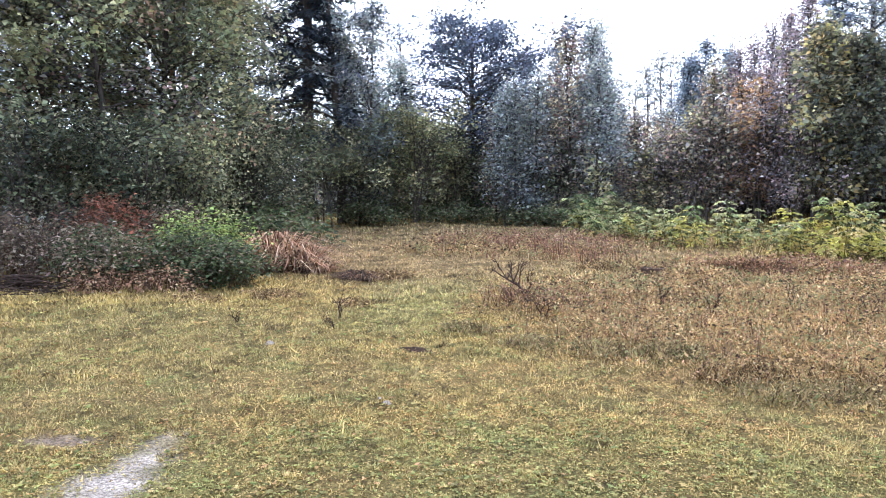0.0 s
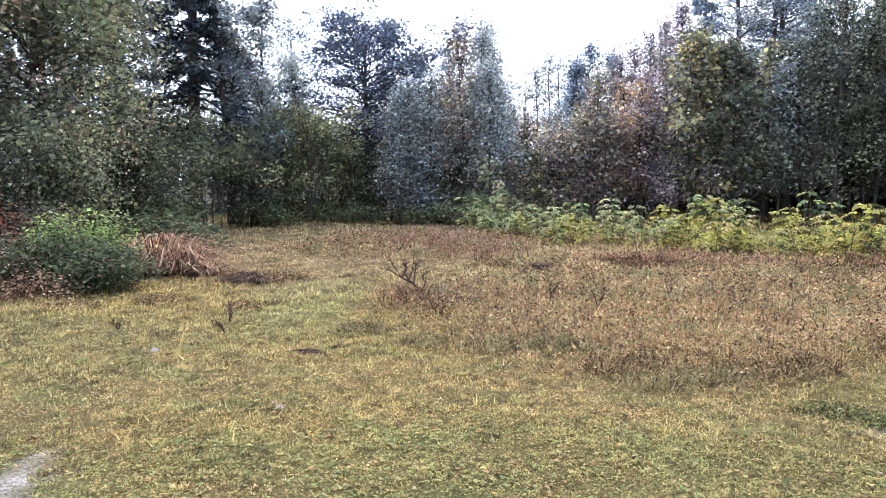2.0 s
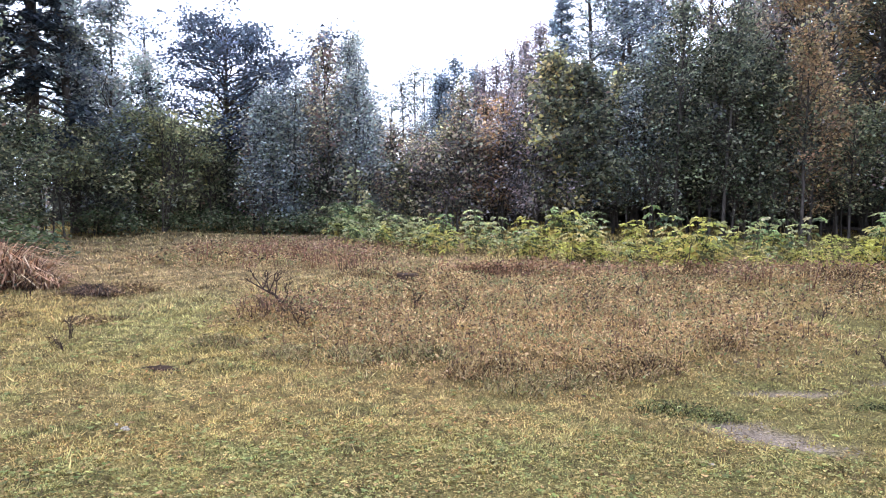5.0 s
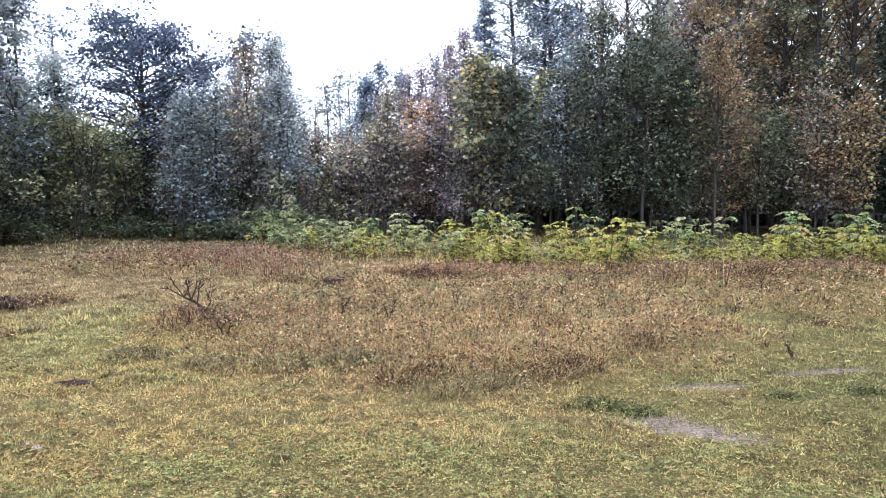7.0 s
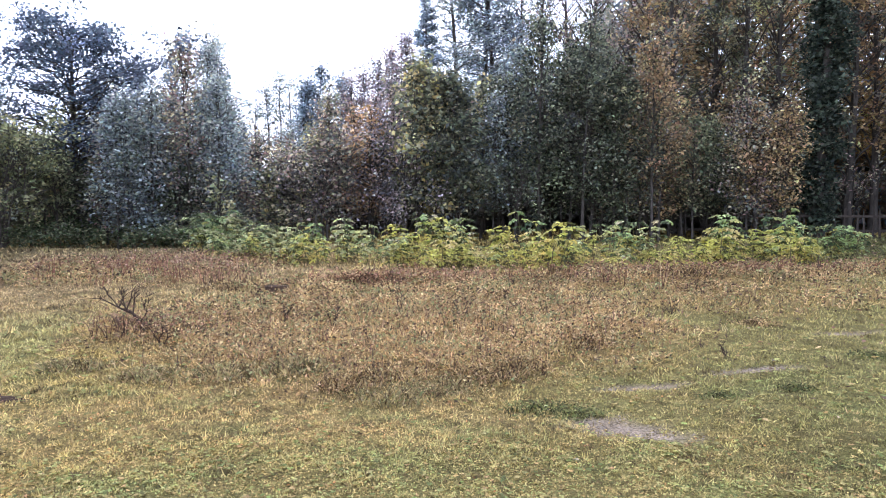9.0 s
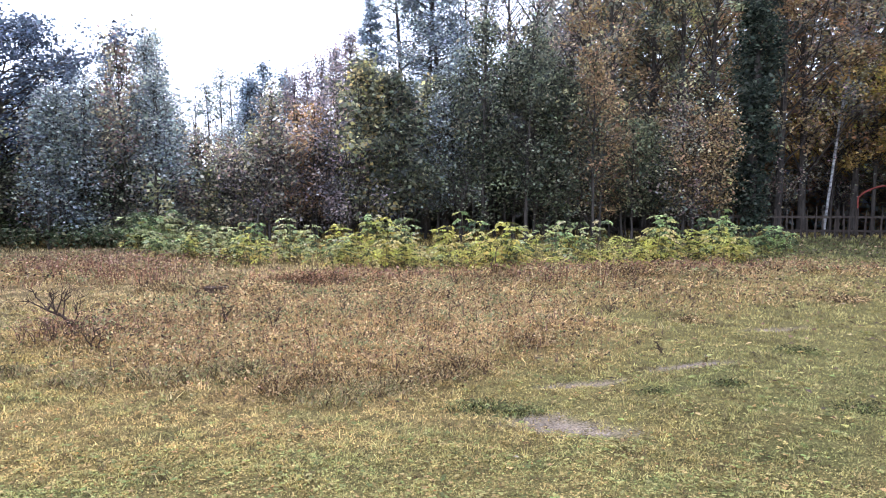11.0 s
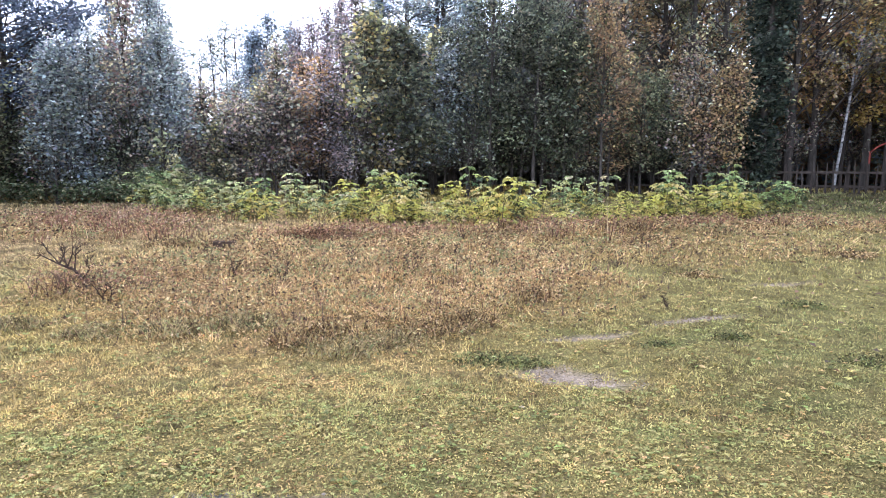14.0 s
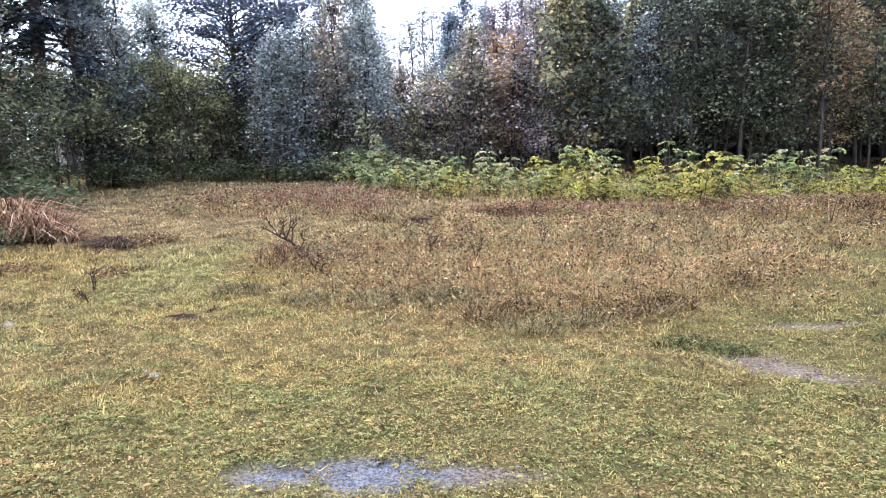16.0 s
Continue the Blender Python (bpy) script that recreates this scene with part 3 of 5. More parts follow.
MIXED = [(0.271, 0.273, 0.214, 4), (0.491, 0.428, 0.300, 3), (0.351, 0.240, 0.214, 3), (0.736, 0.633, 0.386, 1.2), (0.150, 0.146, 0.150, 3)]
GOLDLEAF = [(0.25, 0.255, 0.17, 5), (0.40, 0.38, 0.22, 3.5), (0.68, 0.56, 0.25, 2.5), (0.12, 0.127, 0.10, 3.5)]
FLAME = [(0.50, 0.33, 0.18, 5), (0.62, 0.46, 0.22, 3), (0.36, 0.29, 0.17, 3), (0.14, 0.11, 0.085, 3)]
PURPLE = [(0.364, 0.319, 0.338, 5), (0.442, 0.356, 0.345, 4), (0.195, 0.181, 0.195, 3), (0.468, 0.362, 0.260, 1.2)]
EMBER = [(0.504, 0.306, 0.150, 5), (0.360, 0.234, 0.150, 4), (0.154, 0.124, 0.106, 3), (0.461, 0.332, 0.181, 1.5)]
# Bluer than the foliage itself, with the distant veil of haze painted in
HAZE_SLATE = [(0.310, 0.362, 0.414, 5), (0.425, 0.483, 0.540, 3), (0.149, 0.178, 0.207, 3)]
HAZE_DUSK = [(0.10, 0.125, 0.165, 5), (0.145, 0.175, 0.22, 3), (0.05, 0.065, 0.09, 4)]
HAZEL = [(0.195, 0.207, 0.139, 5), (0.273, 0.281, 0.189, 3), (0.078, 0.086, 0.072, 4), (0.390, 0.354, 0.215, 1)]
YELLOWGREEN = [(0.29, 0.30, 0.15, 5), (0.38, 0.37, 0.18, 3), (0.15, 0.16, 0.09, 4), (0.46, 0.40, 0.18, 1)]
IVY = [(0.085, 0.105, 0.075, 5), (0.15, 0.17, 0.12, 2), (0.04, 0.052, 0.04, 4)]
NAVY = [(0.04, 0.052, 0.062, 5), (0.06, 0.075, 0.085, 3), (0.025, 0.033, 0.042, 4)]


def profile(kind, u):
    """Crown reach at height fraction u of the crown, 0 to 1."""
    if kind == "cone":
        return 1.0 - 0.98 * u
    if kind == "column":
        return 0.75 + 0.25 * np.sin(u * 3.0) - 0.4 * max(0, u - 0.85) / 0.15
    if kind == "dome":
        return math.sqrt(max(0.05, 1 - (1.5 * u - 0.5) ** 2))
    if kind == "spire":
        return min(1.0, 0.45 + 2.4 * u) * (1 - 0.97 * u) ** 0.75
    if kind == "layer":
        return 0.55 + 0.45 * math.sin(min(1, u * 1.25) * 2.2) - 0.35 * max(0, u - 0.75) / 0.25
    return math.sqrt(max(0.04, 1 - (1.75 * u - 0.72) ** 2 / 1.12))


def tree(name, bearing, d, h, r, palette, seed, kind="round", n=14000, leaf=0.15, low=0.12, stems=1, lean=(0, 0), limbs=34,
         bark=None, thick=1.0, spread=None, droop=0.0, label="", group="", clump=0.26):
    """A tree of height h and crown radius r: tapered stems, limbs with twigs, and n leaves in clusters along them."""
    rng = np.random.default_rng(seed)
    bark = bark or BARK
    x, y = polar(bearing, d)
    thing = new(name)
    thing.location = (x, y, -0.03)
    thing.rotation_euler = (0, 0, rng.uniform(0, 6.28) if lean == (0, 0) else 0)
    nodes = []
    for s in range(stems):
        tr = br = Tubes(8)
        off = np.array([*rng.normal(0, (0.45 if h > 3.5 else 0.25) * (stems > 1), 2), 0])
        tilt = np.array(lean) + rng.normal(0, 0.10 if stems > 1 else 0.02, 2)
        top = h * rng.uniform(0.86, 0.97) if stems > 1 else h * 0.97
        u = np.linspace(0, 1, 12)
        bend = rng.normal(0, 0.02 * h, (12, 2)).cumsum(0) * 0.28 * u[:, None]
        axis = off + np.c_[tilt[0] * top * u + bend[:, 0], tilt[1] * top * u + bend[:, 1], top * u]
        r0 = 0.013 * h * thick / math.sqrt(stems)
        rad = r0 * (1 - u) ** 0.8 + 0.012
        rad[0] *= 1.35
        tr.add(axis, rad)
        for q in range(limbs // stems):
            w = (q + rng.uniform(0, 1)) / (limbs // stems)
            hh = low + (1 - low) * w
            i = min(10, int(hh * 11))
            t = hh * 11 - i
            start = axis[i] * (1 - t) + axis[i + 1] * t
            a = q * 2.4 + rng.normal(0, 0.5)
            lobe = 1 + (0.28 * math.sin(2 * a + seed + 5 * w) + 0.18 * math.sin(3 * a - seed + 9 * w) if kind in ("round", "layer", "dome", "spire") else 0)
            reach = r * profile(kind, w) * rng.uniform(0.55, 1.12) * lobe
            rise = {"cone": 0.05 - 0.25 * (1 - w), "layer": 0.12, "dome": 0.45, "column": 0.5, "spire": 1.15}.get(kind, 1.5) + rng.normal(0, 0.12)
            v = np.linspace(0, 1, 6)
            wob = rng.normal(0, 0.05 * reach, (6, 3)).cumsum(0) * v[:, None]
            limb = start + np.c_[np.cos(a) * reach * v, np.sin(a) * reach * v, reach * (rise * v - (0.35 * rise + droop) * v * v)] + wob
            lr = max(0.008, r0 * 0.42 * (1 - 0.75 * hh)) * (1 - 0.85 * v) + 0.004
            br.add(limb, lr, 3)
            for g in range(4):
                k = rng.integers(2, 6)
                b = a + rng.uniform(-1.3, 1.3)
                tw = reach * rng.uniform(0.2, 0.5)
                e = limb[k] + np.array([np.cos(b) * tw, np.sin(b) * tw, tw * rng.uniform(-0.15, 0.55) * (0.25 if kind in ("layer", "cone") else 1)])
                mid = (limb[k] + e) / 2 + rng.normal(0, 0.05, 3)
                br.add([limb[k], mid, e], [0.010, 0.007, 0.003], 3)
                nodes += [e, mid, limb[k] * 0.3 + limb[5] * 0.7, e]
            nodes += [limb[5], limb[4], limb[3]]
        if kind in ("round", "spire"):
            for q in range(16):
                i = rng.integers(5, 11)
                a, ln = rng.uniform(0, 6.28), h * rng.uniform(0.08, 0.2)
                q0 = axis[i] + np.array([np.cos(a), np.sin(a), 0]) * r * rng.uniform(0.1, 0.75) * (1.1 - i / 12) + np.array([0, 0, r * 0.25])
                q1 = q0 + np.array([*rng.normal(0, 0.12 * ln, 2), ln])
                br.add([axis[i], q0, (q0 + q1) / 2, q1], [0.02, 0.014, 0.009, 0.003], 3)
                nodes += [q0, (q0 + q1) / 2, q0 * 0.2 + q1 * 0.8]
        child("trunk" if stems == 1 else "stem", tr.mesh("trunk", bark), thing)
    nodes = np.array(nodes)
    nodes = nodes[(nodes[:, 2] > 0.25)]
    tag = pick(rng, palette, len(nodes)) * np.exp(rng.normal(0, 0.28, (len(nodes), 1)))
    weight = rng.gamma(0.6 if kind in ("cone", "dome") else clump, 1.0, len(nodes)) * (np.clip(nodes[:, 2] / (0.45 * h), 0.3, 1) if kind == "round" and h > 3.5 else 1.0)
    i = rng.choice(len(nodes), n, p=weight / weight.sum())
    spread = spread or {"cone": 0.16, "layer": 0.2, "dome": 0.3}.get(kind, 0.19)
    flat = {"layer": 0.4, "cone": 0.4, "dome": 0.5}.get(kind, 0.85)
    slim = 1.15 - 0.7 * np.clip(nodes[i][:, 2:] / h, 0, 1) if kind == "cone" else np.ones((n, 1))
    at = nodes[i] + rng.normal(0, spread, (n, 3)) * (1, 1, flat) * slim
    at[:, 2] = np.maximum(at[:, 2], 0.1)
    a = rng.uniform(0, 6.28, n)
    way = np.c_[np.cos(a), np.sin(a), rng.normal(-0.25, 0.45, n)]
    up = np.c_[rng.normal(0, 0.55, (n, 2)), rng.uniform(0.35, 1, n)]
    own = rng.uniform(size=(n, 1)) < 0.75
    c = np.where(own, tag[i] * rng.uniform(0.75, 1.3, (n, 1)), pick(rng, palette, n))
    size = leaf * rng.uniform(0.6, 1.4, n) * slim[:, 0]
    v, f, c = (leaves if d < 21 or name == "young_tree" else small_leaves)(rng, at, way, up, size, size * (0.35 if kind == "cone" else 0.75), c)
    child("crown", mesh_of("crown", v, [f], NEEDLE if palette is NAVY else LEAF, c), thing)
    return tagged(thing, label, "tree" if "tree" in name else "shrub", group)


# the wall of trees on the near side of the meadow
for _k, (_b, _d, _h, _r, _p, _n) in enumerate([
        (-63, 17, 9.2, 2.4, OLIVE, 20000), (-58.5, 16.5, 9.6, 2.2, OLIVE, 20000), (-54.0, 17.6, 9.8, 2.2, MIXED, 18000), (-50.2, 16.8, 9.0, 2.0, OLIVE, 20000),
        (-46.6, 17.8, 8.6, 1.9, OLIVE, 19000), (-43.4, 19.0, 8.0, 1.7, OLIVE, 16000), (-41.0, 21.0, 7.4, 1.3, HAZEL, 11000)]):
    tree("broadleaf_tree", _b, _d, _h, _r, _p, 100 + _k, kind="column", n=int(_n * 0.72), leaf=0.108, clump=0.22, low=0.10, stems=1 + _k % 2, limbs=72, thick=0.8, spread=0.23,
         label="leafy broadleaf tree with olive autumn leaves at the meadow's edge", group="edge trees")
for _k, (_b, _d, _h) in enumerate([(-60, 20.5, 11), (-50.5, 21, 11.5), (-45.8, 22, 10.5)]):
    tree("tall_tree", _b, _d, _h, 2.4, GREYGREEN, 110 + _k, n=6500, leaf=0.13, low=0.2, limbs=44, label="tall grey-green tree behind the leafy meadow edge", group="forest trees")
# the far corner
tree("conifer_tree", -35.9, 25.5, 17.0, 1.9, NAVY, 120, kind="cone", n=28000, leaf=0.26, low=0.2, limbs=110, droop=0.25, label="dark blue-green spruce standing among broadleaf trees")
tree("pine_tree", -33.1, 25.5, 12.5, 1.6, GREYGREEN, 121, kind="layer", n=4200, leaf=0.15, low=0.4, lean=(-0.045, -0.02), label="tall leaning tree with a bare dark trunk")
tree("broadleaf_tree", -31.6, 26, 8.0, 1.7, GREYGREEN, 122, kind="spire", n=15000, leaf=0.125, low=0.06, stems=2, limbs=44, spread=0.24, label="grey-green bushy tree with dense small leaves", group="edge trees")
tree("broadleaf_tree", -29.6, 27.5, 5.9, 1.3, GREYGREEN, 123, kind="spire", n=8000, leaf=0.125, low=0.06, stems=2, spread=0.24, label="grey-green young tree in the wood's edge", group="edge trees")
tree("bare_tree", -28.3, 30, 8.0, 0.7, HAZE_SLATE, 139, n=700, leaf=0.12, low=0.5, limbs=14, thick=0.6, label="thin almost leafless tree against the sky", group="thin trees")
tree("layered_tree", -22.7, 28.2, 7.5, 3.1, HAZE_DUSK, 124, kind="dome", n=19000, leaf=0.13, low=0.30, limbs=100, thick=1.8, spread=0.24, label="dark spreading tree with flat layered boughs and sky showing through")
tree("yellowing_shrub", -26.6, 25.2, 3.5, 1.5, YELLOWGREEN, 125, n=4600, leaf=0.12, low=0.1, stems=5, limbs=40, label="open shrub with thin arching stems and yellowing leaves")
tree("yellowing_shrub", -24.4, 26.0, 3.0, 1.2, OLIVE, 119, n=3400, leaf=0.12, low=0.1, stems=4, label="open shrub with thin stems and olive leaves")
tree("slender_tree", -12.8, 29.0, 7.6, 0.95, GREYGREEN, 128, kind="spire", n=5000, leaf=0.115, low=0.3, limbs=44, label="slender tree top tinted blue-grey with haze, rising behind bushy trees", group="thin trees")
for _k, (_b, _h) in enumerate([(-9.9, 5.6), (-9.2, 6.3), (-8.3, 6.9), (-7.6, 6.6)]):
    tree("bare_tree", _b, 32, _h, 0.7, GREYGREEN, 140 + _k, n=900, leaf=0.12, low=0.4, limbs=16, thick=0.7, label="thin almost leafless tree against the sky", group="thin trees")
for _k, (_b, _d, _h, _p) in enumerate([(-7.0, 30, 6.3, HAZE_SLATE), (-6.0, 31, 6.6, HAZE_SLATE), (-4.9, 30, 7.0, HAZE_SLATE), (-3.8, 31, 6.9, HAZE_SLATE), (-2.7, 30, 6.5, PURPLE), (-1.7, 31, 6.9, PURPLE), (-0.6, 29, 7.1, PURPLE), (0.5, 30, 7.8, PURPLE),
                                       (1.6, 29, 8.1, PURPLE), (-18.6, 30, 6.9, HAZE_SLATE), (-16.2, 30, 7.2, HAZE_SLATE), (-21.0, 31, 6.4, HAZE_SLATE)]):
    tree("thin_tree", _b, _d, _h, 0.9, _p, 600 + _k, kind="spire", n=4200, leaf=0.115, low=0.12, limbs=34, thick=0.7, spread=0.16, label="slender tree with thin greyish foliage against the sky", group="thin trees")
tree("broadleaf_tree", -3.6, 24.6, 2.9, 1.1, EMBER, 151, n=3200, leaf=0.125, low=0.1, stems=3, label="small tree with orange-brown leaves", group="edge trees")
tree("conifer_tree", 3.4, 30, 10.4, 2.0, HAZE_SLATE, 153, kind="cone", n=26000, leaf=0.2, low=0.15, limbs=150, droop=0.2, label="dark blue-green spruce standing among broadleaf trees")
for _k, (_b, _d, _h, _r, _p, _n) in enumerate([(5.9, 30, 12.0, 1.0, GREYGREEN, 5000), (7.6, 29, 12.5, 1.2, GREYGREEN, 12000), (9.2, 29.5, 12.5, 1.25, HAZE_SLATE, 12000), (10.8, 31, 11.0, 1.1, GREYGREEN, 4500)]):
    tree("tall_tree", _b, _d, _h, _r, _p, 156 + _k, kind="column", clump=0.5, n=_n, leaf=0.14, low=0.12, limbs=70, spread=0.26, label="tall tree with full foliage tinted blue-green with haze", group="forest trees")
for _k, (_b, _d, _h) in enumerate([(12.4, 31, 11.0), (14.4, 32, 12.0), (16.6, 31, 12.5), (18.6, 33, 13.0)]):
    tree("tall_tree", _b, _d, _h, 1.9, (MIXED, PURPLE)[_k % 2], 160 + _k, n=3300, leaf=0.14, low=0.2, thick=1.1, limbs=50, label="tall forest tree with thin foliage against the sky", group="forest trees")
for _k, (_b, _d, _h, _p) in enumerate([(20.4, 30, 13.0, MIXED), (22.5, 29, 12, FLAME), (24.8, 31, 13, OLIVE), (27.0, 30, 12.5, GOLDLEAF), (29.6, 31, 13, FLAME), (34.2, 31, 13, FLAME), (35.8, 32.5, 13, EMBER), (39, 34, 13, FLAME), (41.3, 35, 13, EMBER), (47.5, 37, 13, RUSSET)]):
    tree("tall_tree", _b, _d, _h, 2.2, _p, 180 + _k, n=6500, leaf=0.14, low=0.16, thick=0.9, limbs=44, label="tall forest tree with russet autumn leaves", group="forest trees")
tree("ivy_clad_tree", 32.3, 28.5, 13, 0.55, IVY, 200, kind="column", clump=0.7, n=21000, leaf=0.15, low=0.05, limbs=90, thick=1.4, label="tall trunk wrapped in dark ivy")
tree("birch_tree", 37.2, 32.5, 11, 1.8, MIXED, 201, n=7000, leaf=0.125, low=0.3, lean=(0.10, -0.075), bark=BIRCH, thick=0.38, label="slender birch with white bark beside the fence")
for _k, (_b, _d, _h, _p) in enumerate([(40.2, 34.4, 6.4, YELLOW), (42.9, 34.2, 6.6, YELLOW), (37.6, 34, 5.2, YELLOW), (49, 36, 9, YELLOW)]):
    tree("broadleaf_tree", _b, _d, _h, 2.1, _p, 210 + _k, n=6500, leaf=0.14, low=0.38, label="tree with golden yellow autumn leaves behind the fence", group="yellow trees")


def build_young_trees():
    """The front rank of the wood: slender young trees close together, each with one thin stem and a pointed top."""
    rng = np.random.default_rng(77)
    bearings = (-20.8, -19, -17, -15, -13, -11.5, -10.3, -9.5, -8, -6.5, -4.5, -2, 0, 2, 4, 6, 8, 10, 13, 16, 19, 21, 24, 31)
    heights = (4.2, 5.3, 6.2, 6.4, 6.9, 5.4, 4.0, 3.3, 3.7, 4.3, 4.8, 5.0, 5.4, 6.0, 5.6, 5.8, 6.4, 7.2, 7.8, 7.5, 7.0, 6.2, 5.4, 4.8)
    kinds = ((-9.8, (GREYGREEN, GREYGREEN, GREYGREEN, MIXED), "grey-green slender young tree with small leaves"),
             (-4.2, (MIXED, MIXED, GREYGREEN, GOLDLEAF), "slender young tree with yellowing grey-green leaves"),
             (2.4, (PURPLE, PURPLE, MIXED, EMBER), "slender thinning tree with purplish twigs and brown leaves"),
             (8.4, (GOLDLEAF, HAZEL, GOLDLEAF, MIXED), "slender young tree with large yellowing leaves"),
             (11.5, (GREYGREEN, HAZEL, HAZEL, GREYGREEN), "grey-green slender young tree with small leaves"),
             (19.5, (HAZEL, DEEPGREEN, DEEPGREEN, HAZEL), "dark green slender young tree with small leaves"),
             (40.0, (FLAME, RUSSET, MIXED, OLIVE), "slender young tree with olive and russet leaves"))
    b, k = -20.8, 0
    while b < 31.0:
        h = float(np.interp(b, bearings, heights)) * rng.uniform(0.74, 1.04)
        _, choice, label = next(q for q in kinds if b < q[0])
        d = rng.uniform(23.6, 27.0) + (2.0 if b > 22 else 0.0)
        bare_twigs = -4.2 < b < 2.4
        tree("young_tree", b, d, h, (0.17 if b < 8 else 0.2) * h * rng.uniform(0.8, 1.2), choice[int(rng.integers(4))], 700 + k, kind="spire", n=int((300 if bare_twigs else 460 if 2.4 < b < 8.4 else 560 if b < 8 else 480 if b < 19.5 else 380) * h), leaf=0.15 if 2.4 < b < 8.4 else 0.108 if b < 8 else 0.105, clump=0.4 if b < 8 else 0.26,
             low=rng.uniform(0.06, 0.16) if b < 4 else rng.uniform(0.12, 0.3), limbs=40, thick=0.5, spread=0.2, label=label, group="young trees")
        b += rng.uniform(0.5, 1.05)
        k += 1


build_young_trees()

# shrubs along the foot of the wood
for _k, (_b, _d, _h, _r, _p, _n) in enumerate([
        (-56, 14.5, 2.2, 1.2, DEEPGREEN, 6500), (-50, 15, 2.0, 1.2, DEEPGREEN, 6500), (-45, 15.5, 2.1, 1.2, OLIVE, 6000), (-41, 17.5, 2.4, 1.4, DEEPGREEN, 8000),
        (-38.5, 21, 3.0, 1.6, DEEPGREEN, 9000), (-35.5, 24, 3.0, 1.6, OLIVE, 7000), (-32.5, 25, 2.8, 1.5, HAZEL, 7000), (-29.5, 26, 2.6, 1.4, OLIVE, 6500),
        (-23, 28, 2.0, 1.6, DEEPGREEN, 8100), (-19.5, 27, 2.6, 1.4, OLIVE, 8100), (-16, 25, 2.4, 1.3, DEEPGREEN, 8100), (-8, 24.5, 2.8, 1.5, PURPLE, 3400),
        (-5.6, 24, 2.8, 1.5, MIXED, 4600), (-3.4, 24.6, 2.6, 1.3, PURPLE, 3400), (-1.0, 24.5, 3.4, 1.5, PURPLE, 3400), (1.9, 24, 3.0, 1.5, PURPLE, 3400), (5.5, 24, 2.6, 1.5, DEEPGREEN, 9000),
        (10.5, 23.5, 2.4, 1.4, DEEPGREEN, 8100), (16, 24.5, 2.6, 1.5, DEEPGREEN, 8100), (20.5, 26, 2.6, 1.5, OLIVE, 8100), (24, 27.5, 2.4, 1.5, DEEPGREEN, 8100), (27.5, 29.5, 2.2, 1.5, DEEPGREEN, 7000), (31, 31, 2.2, 1.5, OLIVE, 7000), (34.5, 32, 2.0, 1.6, MIXED, 7000), (38, 35, 2.2, 1.7, MIXED, 7000), (41.5, 36.5, 2.2, 1.7, OLIVE, 7000), (46, 39, 2.2, 1.7, OLIVE, 5000)]):
    tree("shrub", _b, _d, _h, _r, _p, 300 + _k, n=int(_n * (0.9 if _b < -28 else 0.5 if _b < 4 else 0.25)), leaf=0.075 if _d < 18 else 0.11, low=0.02, stems=4, limbs=28, spread=0.22, label="leafy shrub at the foot of the wood", group="edge shrubs")
tree("sapling", -12.9, 22.5, 2.0, 0.5, [(0.46, 0.44, 0.24, 4), (0.32, 0.33, 0.17, 3)], 330, n=150, leaf=0.15, low=0.25, limbs=14, thick=0.8, spread=0.12,
     label="small sapling with pale yellow leaves at the wood's edge")


